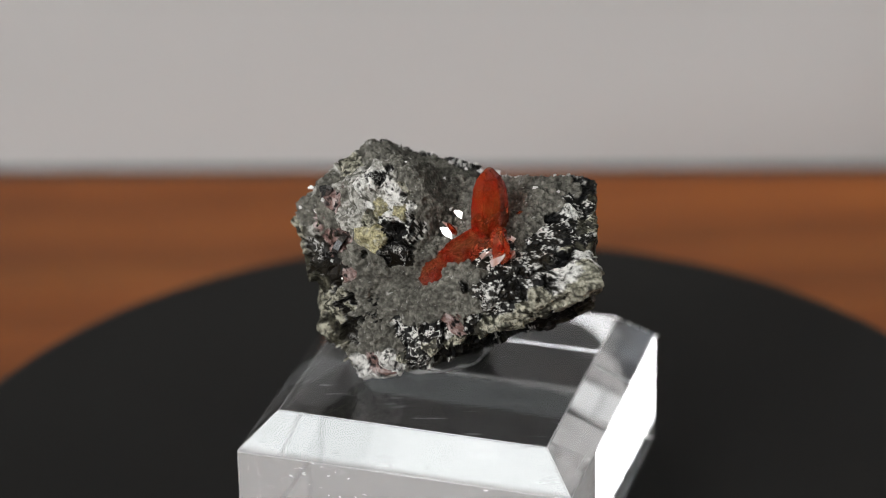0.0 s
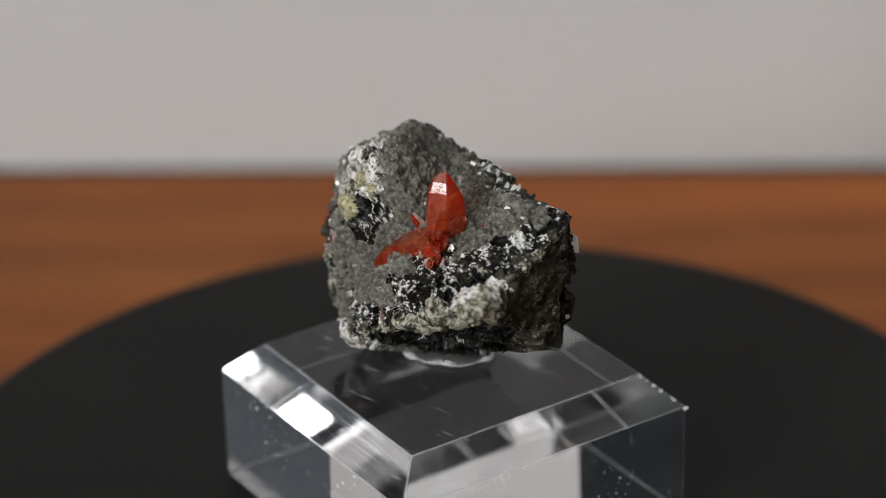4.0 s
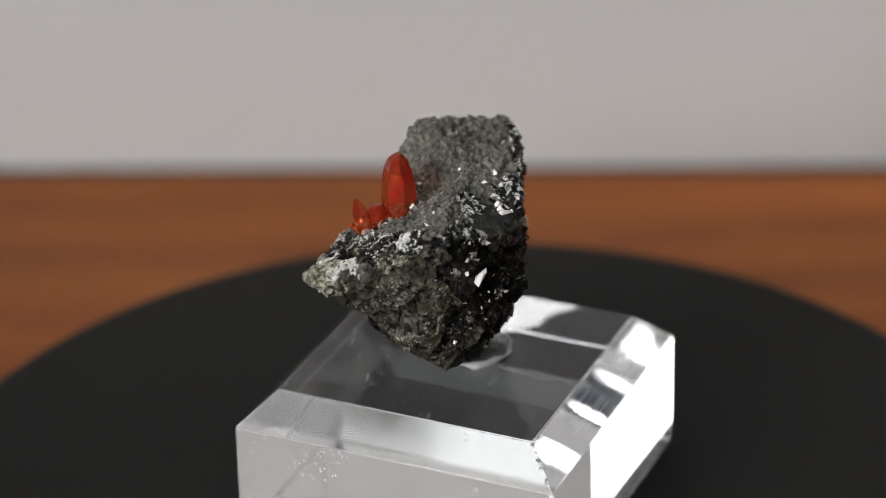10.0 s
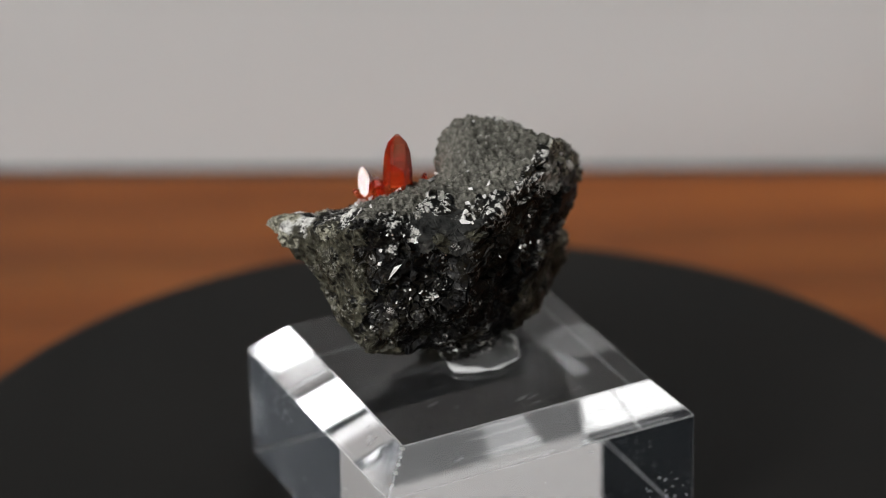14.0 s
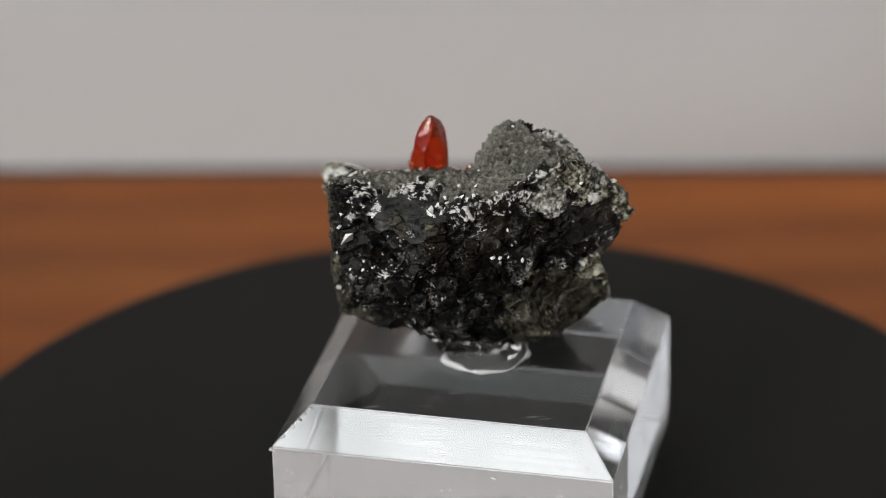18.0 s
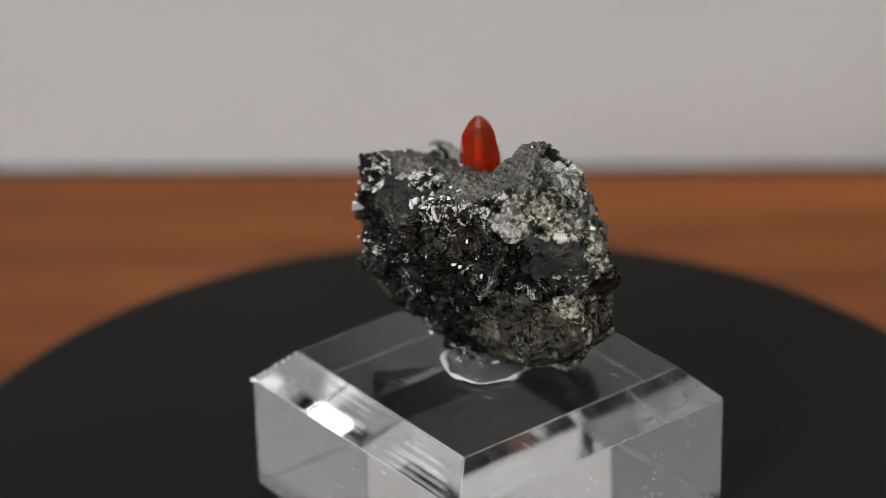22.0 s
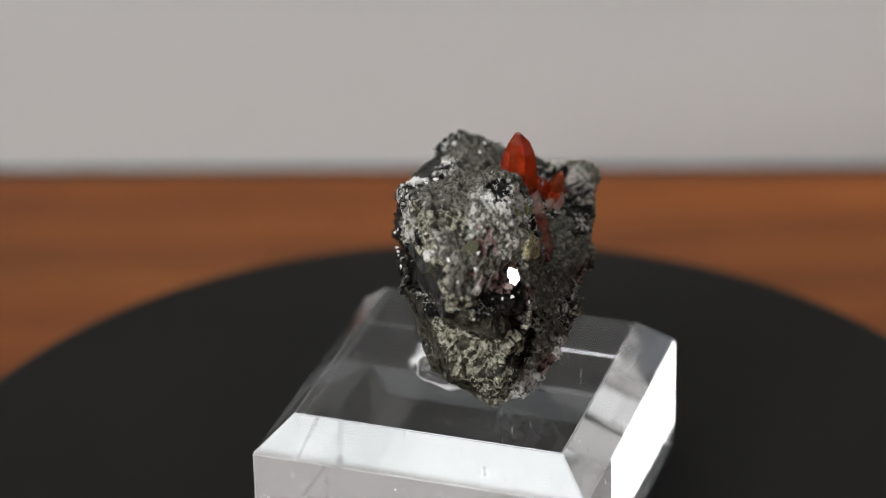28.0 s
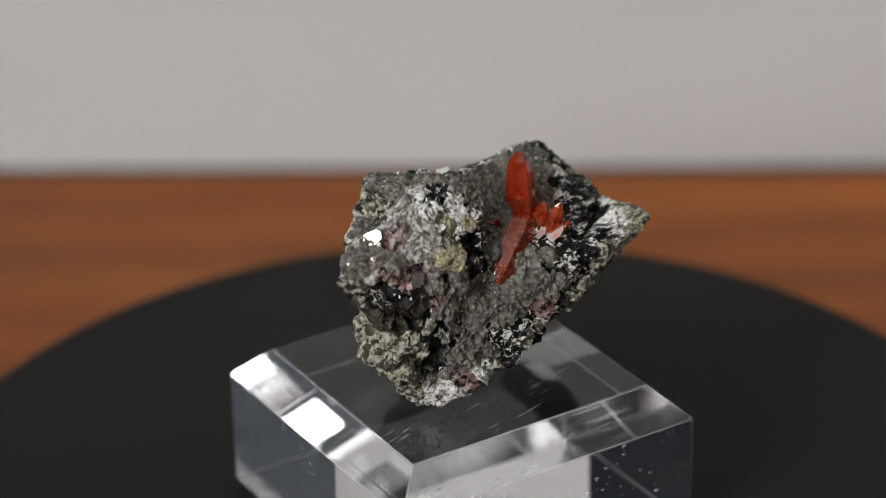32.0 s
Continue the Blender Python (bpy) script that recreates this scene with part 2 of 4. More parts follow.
def red_crystal(name, deep, bright, clear=0.7, rough=0.05):
    """Stained glassy mineral with lighter and darker veils inside."""
    mat = glass(name, 1.62, deep, rough)
    nodes, links = mat.node_tree.nodes, mat.node_tree.links
    bsdf = nodes["Principled BSDF"]
    bsdf.inputs["Transmission Weight"].default_value = clear
    pos = nodes.new("ShaderNodeTexCoord").outputs["Object"]
    veil = node(nodes, "ShaderNodeTexNoise", Scale=420.0, Detail=5.0, Distortion=1.2)
    links.new(pos, veil.inputs["Vector"])
    links.new(ramp(nodes, links, veil.outputs["Fac"], (0.35, rgb(*deep)), (0.65, rgb(*bright))), bsdf.inputs["Base Color"])
    bump(nodes, links, bsdf, veil.outputs["Fac"], 0.0003, 0.2)
    return mat


RED = red_crystal("red_crystal", (0.98, 0.045, 0.014), (1.0, 0.2, 0.05), 0.86, 0.015)
ORANGE = red_crystal("orange_crystal", (0.95, 0.06, 0.02), (1.0, 0.27, 0.09), 0.88, 0.01)
PINK = red_crystal("pink_crystal", (0.75, 0.42, 0.33), (0.97, 0.86, 0.82), 0.5, 0.08)
PLATE = shader("cleavage_plate", 0.12, Base_Color=rgb(0.27, 0.26, 0.25), Metallic=0.85)[0]


# ---- building helpers ----
def mesh_of(name, bm, material):
    me = bpy.data.meshes.new(name)
    bm.to_mesh(me)
    bm.free()
    me.materials.append(material)
    return me


def part(name, bm, material, parent, label=""):
    """One mesh under a thing or under a part."""
    ob = new(name, mesh_of(name, bm, material))
    ob.parent = parent
    return tagged(ob, label)


def thing(name, x=0, y=0, z=0):
    ob = new(name)
    ob.location = (x * MM, y * MM, z * MM)
    ob.empty_display_size = 0.01
    return ob


def slab(x0, x1, y0, y1, z0, z1, bevel=0.0):
    bm = bmesh.new()
    bmesh.ops.create_cube(bm, size=1.0)
    for v in bm.verts:
        v.co = Vector(((x0 + x1) / 2 + v.co.x * (x1 - x0), (y0 + y1) / 2 + v.co.y * (y1 - y0), (z0 + z1) / 2 + v.co.z * (z1 - z0)))
    if bevel:
        bmesh.ops.bevel(bm, geom=list(bm.edges), offset=bevel, segments=2, affect="EDGES")
    return bm


def lathe(profile, n=96):
    """A closed solid turned round z from (radius, height) pairs, in mm."""
    bm = bmesh.new()
    rings = [[bm.verts.new((r * MM * math.cos(2 * math.pi * k / n), r * MM * math.sin(2 * math.pi * k / n), z * MM)) for k in range(n)] for r, z in profile]
    for a, b in zip(rings, rings[1:]):
        for k in range(n):
            bm.faces.new((a[k], a[(k + 1) % n], b[(k + 1) % n], b[k]))
    bm.faces.new(rings[0][::-1])
    bm.faces.new(rings[-1])
    return bm


# ---- the room ----
TABLE_Z = -30.0 * MM
BACK_Y = 0.1531
BACK_YAW = radians(-1.9)


def wall(name, bm, material, label):
    ob = new(name, mesh_of(name, bm, material))
    return tagged(ob, label, "wall", kind="structure")


board = wall("wall_board", slab(-0.17, 0.215, 0.0, 0.004, -0.03, 0.16), WALL, "plain pale grey upright card along the table's back")
board.matrix_world = Matrix.Translation((0, BACK_Y, 0)) @ Matrix.Rotation(BACK_YAW, 4, "Z")
TOP = 2.8
wall("wall_back", slab(-2.0, 2.5, 2.2, 2.3, -0.8, TOP), DARK, "plain painted wall of the room")
for x in (("wall_front_corner", -2.0, -1.86, -0.8, TOP), ("wall_front", -1.24, 1.5, -0.8, TOP), ("wall_front_end", 2.3, 2.5, -0.8, TOP), ("wall_front_sill", -1.86, -1.24, -0.8, 1.2),
          ("wall_front_head", -1.86, -1.24, 2.7, TOP), ("wall_front_below", 1.5, 2.3, -0.8, 1.2), ("wall_front_above", 1.5, 2.3, 2.72, TOP)):
    wall(x[0], slab(x[1], x[2], -3.85, -3.75, x[3], x[4]), DARK, "plain dark wall round the window openings")
for x in (("wall_right", -3.75, -3.6, -0.8, TOP), ("wall_right_middle", -2.95, -1.6, -0.8, 2.25), ("wall_right_frieze", -2.95, -1.6, 2.25, TOP), ("wall_right_near", -1.6, -0.9, -0.8, TOP), ("wall_right_far", -0.2, 2.2, -0.8, TOP), ("wall_right_below", -3.6, -2.95, -0.8, 1.0), ("wall_right_above", -3.6, -2.95, 2.72, TOP)):
    wall(x[0], slab(2.4, 2.5, x[1], x[2], x[3], x[4]), ROOM if x[0] == "wall_right_frieze" else DARK, "plain wall beside a window opening")
for x in (("wall_left", -3.75, -3.7, -0.8, TOP), ("wall_left_far", -1.5, 0.42, -0.8, TOP), ("wall_left_below", -3.7, -1.5, -0.8, 0.48), ("wall_left_above", -3.7, -1.5, 2.32, TOP)):
    wall(x[0], slab(-2.0, -1.9, x[1], x[2], x[3], x[4]), ROOM, "plain painted wall round the window opening")
wall("wall_right_pale", slab(2.38, 2.5, -0.9, -0.2, -0.8, TOP), PALE, "pale painted stretch of the side wall")
wall("wall_left_back", slab(-2.0, -1.9, 0.42, 2.2, -0.8, TOP), DARK, "plain dark side wall of the room")
tagged(new("ceiling", mesh_of("ceiling", slab(-2.0, 2.5, -3.85, 2.3, TOP, TOP + 0.1), WHITE)), "plain grey-white painted ceiling", "ceiling", kind="structure")
tagged(new("floor", mesh_of("floor", slab(-2.0, 2.5, -3.85, 2.3, -0.9, -0.8), DARK)), "plain dull floor of the room", "floor", kind="structure")
tagged(new("backdrop", mesh_of("backdrop", slab(6.0, 6.1, -12.0, 0.0, -2.0, 7.0), GARDEN)), "sunlit green garden distance outside the window", "garden", kind="structure")
tagged(new("backdrop_front", mesh_of("backdrop_front", slab(0.0, 5.9, -9.1, -9.0, -2.0, 7.0), HAZE)), "bright pale garden distance outside the window", "garden", kind="structure")

# Unseen panel, added for overhead light and the brightness mirrored in the block
added_glow_panel = tagged(thing("added_glow_panel"), "unseen glowing panel added under the ceiling to light the stone and block", "ceiling lamp")
added_glow_panel.location = (-0.85, -0.15, 2.5)
part("diffuser", slab(-0.48, 0.48, -1.0, 1.0, -0.74, -0.7, 0.004), GLOW, added_glow_panel, "glowing white sheet of the added panel")
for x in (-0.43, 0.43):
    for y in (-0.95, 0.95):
        part("rod", slab(x - 0.004, x + 0.004, y - 0.004, y + 0.004, -0.7, 0.3), WALL, added_glow_panel)

# Two unseen glowing panels, added where the chamfers mirror a brighter ceiling
panel = tagged(thing("bright_ceiling_panel"), "unseen dim glowing panel added in place of bright ceiling", "ceiling lamp")
panel.location = (-0.31, 1.55, TOP)
part("frame", slab(-0.34, 0.34, -0.44, 0.44, -0.03, 0.0, 0.004), WALL, panel)
part("diffuser", slab(-0.31, 0.31, -0.41, 0.41, -0.045, -0.0305, 0.004), DIM_GLOW, panel, "softly glowing face of the added panel")
tagged(panel, group="light panels on the ceiling")
copy_thing(panel, pose(1.25, 0.95, TOP, 0, 0, -40))

table = tagged(thing("table"), "orange-brown oiled wooden table against a grey wall", "table")
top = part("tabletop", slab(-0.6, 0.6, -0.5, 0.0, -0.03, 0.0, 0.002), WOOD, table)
table.matrix_world = Matrix.Translation((0, BACK_Y - 0.001, TABLE_Z)) @ Matrix.Rotation(BACK_YAW, 4, "Z")
for x in (-0.55, 0.55):
    for y in (-0.45, -0.06):
        part("leg", slab(x - 0.03, x + 0.03, y - 0.03, y + 0.03, -0.77, -0.0302, 0.003), WOOD, table)

# ---- the turntable ----
DISC_Z = -1.0
turntable = tagged(thing("turntable", 0, 0, -30), "round matt black motor turntable on the wooden table", "turntable")
part("base", lathe([(58, 0), (60, 1.5), (60, 19), (58, 20.5)]), RUBBER, turntable)
plate = part("top_plate", lathe([(66, 21), (68.2, 21.6), (68.7, 23), (68.7, 27.6), (68.3, 28.6), (67.4, 29.0)], 192), RUBBER, turntable, "smooth matt black round plate")

# ---- the acrylic block ----
BLOCK = (-1.75, -0.84, DISC_Z + 0.04)
BLOCK_TURN = radians(-17.33)


def block_mesh():
    """A square block with a wide chamfer round its top."""
    bm = bmesh.new()
    rings = [(20.0, 0.0), (20.0, 14.78), (16.11, 18.68)]
    turn = Matrix.Rotation(BLOCK_TURN, 3, "Z")
    vs = [[bm.verts.new(turn @ Vector((sx * a * MM, sy * a * MM, z * MM))) for sx, sy in ((-1, -1), (1, -1), (1, 1), (-1, 1))] for a, z in rings]
    for a, b in zip(vs, vs[1:]):
        for k in range(4):
            bm.faces.new((a[k], a[(k + 1) % 4], b[(k + 1) % 4], b[k]))
    bm.faces.new(vs[0][::-1])
    bm.faces.new(vs[-1])
    bmesh.ops.bevel(bm, geom=list(bm.edges), offset=0.12 * MM, segments=2, affect="EDGES")
    bm.normal_update()
    for f in bm.faces:
        if 0.4 < f.normal.z < 0.9:
            f.material_index = 1
        if f.calc_area() < 8e-6:  # the rounded edges themselves
            f.material_index = 2
    return bm


block = tagged(new("display_block", mesh_of("display_block", block_mesh(), ACRYLIC)), "clear acrylic display block with a wide chamfered top edge", "display stand")
block.data.materials.append(SAWN)
block.data.materials.append(EDGE)
block.location = [c * MM for c in BLOCK]

# splintered hip between two chamfers
chipped = random.Random(8)
for k in range(7):
    at = min(1.0, k / 6.0 + chipped.uniform(-0.06, 0.06))
    spot = Matrix.Rotation(BLOCK_TURN, 3, "Z") @ Vector((19.86 - 3.89 * at, 19.86 - 3.89 * at, 14.62 + 3.9 * at))
    size = chipped.uniform(0.16, 0.42)
    bm = bmesh.new()
    for _ in range(10):
        v = Vector((chipped.gauss(0, 1), chipped.gauss(0, 1), chipped.gauss(0, 1))).normalized()
        bm.verts.new((spot + Vector((v.x * size, v.y * size, v.z * size * 0.7))) * MM)
    bmesh.ops.convex_hull(bm, input=list(bm.verts))
    part("chip", bm, PUTTY_RIM, block, "splintered whitish corner chip")

# ---- the mineral specimen ----
CORE = Vector((-1.5, -3.0, 31.0))
ROCK_DETAIL = 8
# broken faces of the stone: bearing, rise in degrees, distance from the core in mm; two in a row meet in a hollow
UPPER = (
    ((-53, 63, 12.1),), ((84, 60, 11.2), (38, 66, 11.4)), ((-171, 57, 15.9),), ((-5, 38, 5.7), (-94, 65, 8.5)), ((-107, 57, 7.9), (-56, 1, 2.4)),
    ((-107, 25, 10),), ((-141, 43, 6.7), (-94, 0, 6.5)), ((-139, 16, 12.6),), ((123, 14, 14.1),), ((59, 8, 13),), ((94, 6, 10.7),),
    ((-113, 10, 9.5), (-132, -11, 8.4)), ((179, 8, 14.2), (169, -33, 13.1)),
)
MIDDLE = (
    ((-96, 1, 11.4),), ((-6, -1, 16.3),), ((16, -3, 16.3),), ((-135, -6, 12.2),), ((96, -6, 9.8),), ((117, -10, 10.7), (112, -12, 10)),
    ((102, -16, 10),),
)
LOWER = (
    ((85, -22, 10.3),), ((-76, -32, 11.1),), ((-95, -33, 11.6),), ((64, -36, 11.4),), ((170, -39, 15.5),), ((-51, -42, 11.1),), ((124, -55, 13),),
    ((-58, -56, 9.3),), ((-66, -61, 10),),
)
SPURS = ((-36, 11, 1.5, 8), (-40, 14, 0.8, 6))
# mineral patches on the stone: bearing, rise in degrees, radius in mm
CRUST_A = (
    (-179, 26, 1.3), (-176, 69, 0.8), (-174, 42, 0.8), (-172, 68, 1.2), (-171, 69, 1.3), (-160, 82, 1.6), (-159, 76, 1.6), (-151, 5, 1.4),
    (-151, 19, 1.6), (-149, 69, 1.8), (-147, -22, 1.4), (-147, -21, 1.6), (-146, -9, 1.4), (-146, 71, 1.6), (-143, 6, 1.4), (-143, 70, 1.6),
    (-142, 5, 1.3), (-137, 73, 1.4), (-135, -25, 0.8), (-135, -4, 1.4), (-132, -22, 1.4), (-130, 13, 1.3), (-126, 64, 1.4), (-122, -3, 1.3),
    (-121, 13, 1.3), (-121, 63, 1.4), (-121, 68, 1.4),
)
CRUST_B = (
    (-119, 67, 1.3), (-118, 52, 1.2), (-117, 3, 1.3), (-106, 7, 1), (-101, 9, 1.4), (-101, 15, 1.3), (-96, 25, 1.4), (-94, 15, 1.3), (-94, 17, 1.9),
    (-89, 14, 0.9), (-84, 8, 1.4), (-82, 24, 1.2), (-78, 23, 1.3), (-70, 26, 0.9), (-40, 33, 0.9), (-25, 42, 1.3), (-24, 41, 1.2), (-13, 44, 1.3),
    (-13, 52, 1.3), (-12, 52, 1.6), (-10, 57, 1.2), (-5, 42, 1.4), (0, 44, 1.6), (5, 37, 1.3), (5, 38, 1), (9, 57, 0.9), (10, 45, 1.3),
)
CRUST_C = (
    (10, 51, 1.9), (10, 57, 1.6), (12, 40, 0.8), (12, 47, 1.3), (13, 56, 0.7), (16, 47, 0.9), (19, 63, 1.2), (21, 41, 0.8), (53, 65, 1.2),
    (63, 54, 1), (69, 72, 1.4), (81, 66, 0.9), (88, 60, 1), (94, 65, 1), (100, 59, 1.3), (100, 67, 1.2), (104, 58, 1.4), (108, 72, 1.8),
    (114, 57, 1.4), (114, 78, 1.5), (115, 57, 1.4), (117, 65, 1), (124, 72, 1.6), (125, 53, 1), (126, 67, 1.6), (127, 70, 1.6), (132, 67, 1.3),
)
CRUST_D = (
    (137, 55, 1.8), (139, 59, 1.8), (140, 59, 1.5), (141, 56, 1.3), (142, 51, 0.8), (142, 55, 0.9), (144, 52, 1.4), (145, 62, 1.6), (146, 73, 1.7),
    (148, 49, 1), (154, 56, 1.3), (154, 67, 1.2), (159, 58, 1.3), (161, 64, 1.6), (162, 30, 1), (164, 31, 1.3), (164, 37, 1.2), (165, 65, 1.8),
    (166, 69, 1.3), (167, 73, 1.8), (168, 24, 1), (171, 31, 0.8), (171, 50, 0.7), (172, 21, 1.4), (172, 30, 1.6), (174, 54, 0.8), (175, 80, 1.6),
)
FROST_A = (
    (-178, 47, 1), (-178, 49, 1.4), (-167, 34, 0.9), (-165, 42, 1.6), (-162, 51, 1.3), (-157, 55, 0.8), (-153, 65, 0.7), (27, 41, 0.6), (36, 56, 0.7),
    (125, 41, 0.9), (135, 44, 1.2), (136, 35, 0.8), (136, 43, 0.9), (140, 36, 0.8), (161, 37, 0.8), (162, 32, 0.9), (168, 29, 0.8), (174, 42, 1),
    (174, 50, 0.7), (174, 56, 1), (176, 17, 1), (176, 40, 1.2),
)
CHALK_A = (
    (-174, 52, 0.6), (-168, 50, 1), (-165, 49, 0.8), (-163, 52, 1), (-159, 47, 0.9), (-153, 56, 1.4), (-151, -40, 0.9), (-148, 60, 1),
    (-144, 50, 1.2), (-141, 46, 0.8), (-133, -31, 0.9), (-132, -29, 0.6), (-131, 60, 0.7), (-95, -16, 0.8), (-44, 15, 1.2), (-43, 14, 1),
    (-42, 15, 1), (-41, 16, 0.8), (-39, 17, 1.5), (-32, 16, 0.8), (-29, 19, 0.7), (-25, 17, 0.8), (-22, 16, 1), (-13, 25, 0.4), (-10, 30, 0.9),
    (29, 48, 0.4), (155, 30, 0.6), (179, 54, 1),
)
OCHRE_A = (
    (-155, 50, 1.2), (-152, 34, 0.8), (-150, 35, 0.8), (-149, 32, 0.9), (-147, 34, 1.3), (-143, 53, 0.8), (-138, 53, 0.6),
)
CREAM_A = (
    (-179, -18, 1), (-178, -16, 1), (-176, -16, 0.8), (-174, 2, 0.6), (-173, -32, 0.7), (-173, -22, 0.8), (-170, -11, 0.8), (-165, -14, 0.7),
    (-165, 3, 0.6), (-160, 1, 0.6), (-156, 42, 0.8), (-155, -4, 0.6), (-145, 64, 1), (-122, -31, 0.6), (-105, -21, 0.7), (-91, -19, 0.7),
    (-75, -3, 0.8), (-64, 1, 0.9), (-58, 2, 1), (-56, 6, 0.9), (-51, 12, 0.9), (-44, 13, 1.4),
)
CREAM_B = (
    (-41, 14, 0.8), (-35, 16, 1.4), (-35, 18, 0.5), (-30, 23, 0.6), (-29, 11, 0.8), (-15, 22, 0.9), (-15, 25, 1.2), (-12, 25, 0.8), (-7, 26, 0.9),
    (137, 38, 0.6), (143, 46, 1.1), (145, 45, 0.8), (145, 46, 0.8), (147, 43, 0.7), (148, 40, 1), (149, 41, 0.6), (151, 31, 0.8), (154, 33, 1),
    (157, 45, 0.9), (158, -8, 0.8), (159, 28, 0.6), (160, 28, 0.6),
)
CREAM_C = (
    (160, 41, 0.8), (161, 28, 1), (163, 29, 0.9), (164, 25, 0.4), (165, -10, 0.7), (165, 20, 0.9), (165, 24, 0.7), (166, 18, 0.7), (166, 22, 0.4),
    (166, 44, 1), (167, 39, 0.8), (168, -12, 1.2), (169, -18, 0.6), (169, -18, 1), (170, 13, 0.8), (171, 15, 1), (173, 15, 0.9), (175, -19, 1),
    (175, 10, 0.8), (177, -10, 1), (178, -19, 1),
)
COAL_A = (
    (-176, 12, 1.2), (-175, 8, 1.2), (-172, 11, 1), (-170, 63, 0.8), (-166, 10, 1), (-165, 4, 0.9), (-165, 59, 0.7), (-163, 57, 1), (-163, 63, 0.8),
    (-157, -22, 1), (-156, -16, 0.8), (-155, -2, 0.9), (-153, 22, 0.7), (-150, -14, 0.6), (-146, -9, 1.2), (-144, 62, 0.6), (-142, 48, 0.9),
    (-141, 45, 1.4), (-138, 34, 1.2), (-133, 34, 0.9), (-91, -27, 1), (-82, 18, 0.6), (-68, -16, 1), (-62, 14, 1.3), (-47, 15, 0.9), (-46, -40, 1.2),
    (-46, 20, 1.6), (-43, -10, 1.4), (-36, -13, 1.3), (-34, 21, 1.2), (-28, -5, 1.2),
)
COAL_B = (
    (-25, -7, 1.3), (-23, 22, 0.5), (-14, 36, 0.6), (3, 31, 0.6), (6, 30, 1.6), (10, 34, 0.7), (11, 18, 1.4), (12, -11, 0.6), (12, 18, 0.9),
    (14, -1, 0.9), (15, 22, 0.9), (17, -7, 1.3), (17, 29, 1.6), (19, -5, 1.2), (19, 4, 1), (22, 10, 1.2), (24, 20, 1.4), (26, 19, 1.4),
    (27, -10, 1.3), (29, 15, 1.4), (31, -6, 1.3), (32, -3, 1.4), (34, 20, 1.3), (39, 15, 1.4), (42, 0, 0.9), (44, -10, 1.4), (45, 3, 1.4),
    (50, 17, 1.2), (56, -16, 1.3), (56, -6, 1.3), (62, 24, 1.6),
)
COAL_C = (
    (63, -25, 1.4), (66, -48, 1.3), (68, 2, 1.6), (70, 28, 0.9), (74, 19, 1.6), (75, 9, 1.2), (84, 14, 1.6), (87, -23, 1.6), (87, 27, 1.6),
    (87, 30, 1.4), (90, -31, 0.9), (91, -30, 1.4), (93, -31, 1.6), (96, 33, 1.3), (102, 4, 1.2), (105, -49, 1.2), (105, 27, 1.6), (111, 17, 1.3),
    (111, 34, 1), (114, 27, 1), (117, 39, 1.2), (122, -5, 0.9), (122, 17, 1.3), (124, 22, 1.6), (124, 47, 0.9), (131, 13, 1), (141, 25, 1.2),
    (148, 3, 0.8), (154, 8, 0.8), (177, 13, 1.4),
)
MOTTLE_A = (
    (-128, -19, 1), (-128, -13, 0.6), (-128, 50, 1.3), (-127, -16, 0.8), (-117, -20, 1.2), (-116, -29, 0.9), (-108, -16, 0.6), (-106, -16, 0.9),
    (-98, -15, 1), (-78, 0, 0.9), (-69, 19, 1.8), (-68, 29, 1), (-67, 17, 1.2), (-66, 7, 1.2), (-61, 13, 0.9), (-54, 25, 0.9), (-52, 17, 0.8),
    (-47, 17, 1.3), (-45, 21, 1), (-45, 22, 1.2), (-44, 35, 0.8), (-39, 27, 1.6), (-36, 29, 1.2),
)
MOTTLE_B = (
    (-35, 20, 0.8), (-30, 26, 1.2), (-28, 28, 1.4), (-25, 25, 0.6), (-23, 29, 0.9), (-19, 23, 0.9), (-17, 29, 1.3), (-6, 29, 1.2), (-1, 28, 1),
    (-1, 34, 0.8), (10, 33, 0.6), (16, 35, 0.9), (17, 31, 0.8), (22, 24, 0.7), (22, 40, 0.6), (22, 41, 0.6), (23, 31, 1), (23, 34, 0.8),
    (26, 47, 0.6), (27, 32, 0.8), (27, 35, 1), (29, 51, 0.6), (31, 55, 0.7),
)
MOTTLE_C = (
    (37, 5, 0.8), (39, 50, 0.7), (42, 46, 0.7), (45, 8, 0.5), (47, 57, 0.6), (60, 45, 0.8), (61, 51, 0.6), (73, 52, 0.6), (75, 38, 0.6),
    (75, 48, 0.6), (79, 44, 0.6), (86, 48, 0.8), (89, 44, 0.8), (104, 9, 0.6), (107, 43, 0.9), (113, 49, 0.7), (115, 45, 0.7), (116, 46, 1.2),
    (122, 44, 0.6), (126, 48, 1), (133, 49, 0.7), (145, 36, 0.6),
)
OLIVE_A = (
    (-179, 0, 0.9), (-174, 1, 1), (-171, -18, 0.9), (-26, 8, 1.3), (-22, 15, 1.8), (-19, 9, 1.4), (-17, 13, 1.3), (-14, 3, 1.5), (-11, 0, 1.3),
    (-11, 1, 1.6), (-9, -10, 1.2), (-9, 12, 1.7), (-8, 14, 1.6), (-5, 15, 1.4), (-4, -10, 1.3), (-4, -2, 1.3), (0, -6, 1.3), (0, -1, 1.6),
    (0, 25, 1.3), (1, 14, 1.2), (1, 14, 1.6), (1, 28, 1), (3, -23, 1), (7, 14, 1.2), (7, 27, 1.2), (9, -16, 0.8),
)
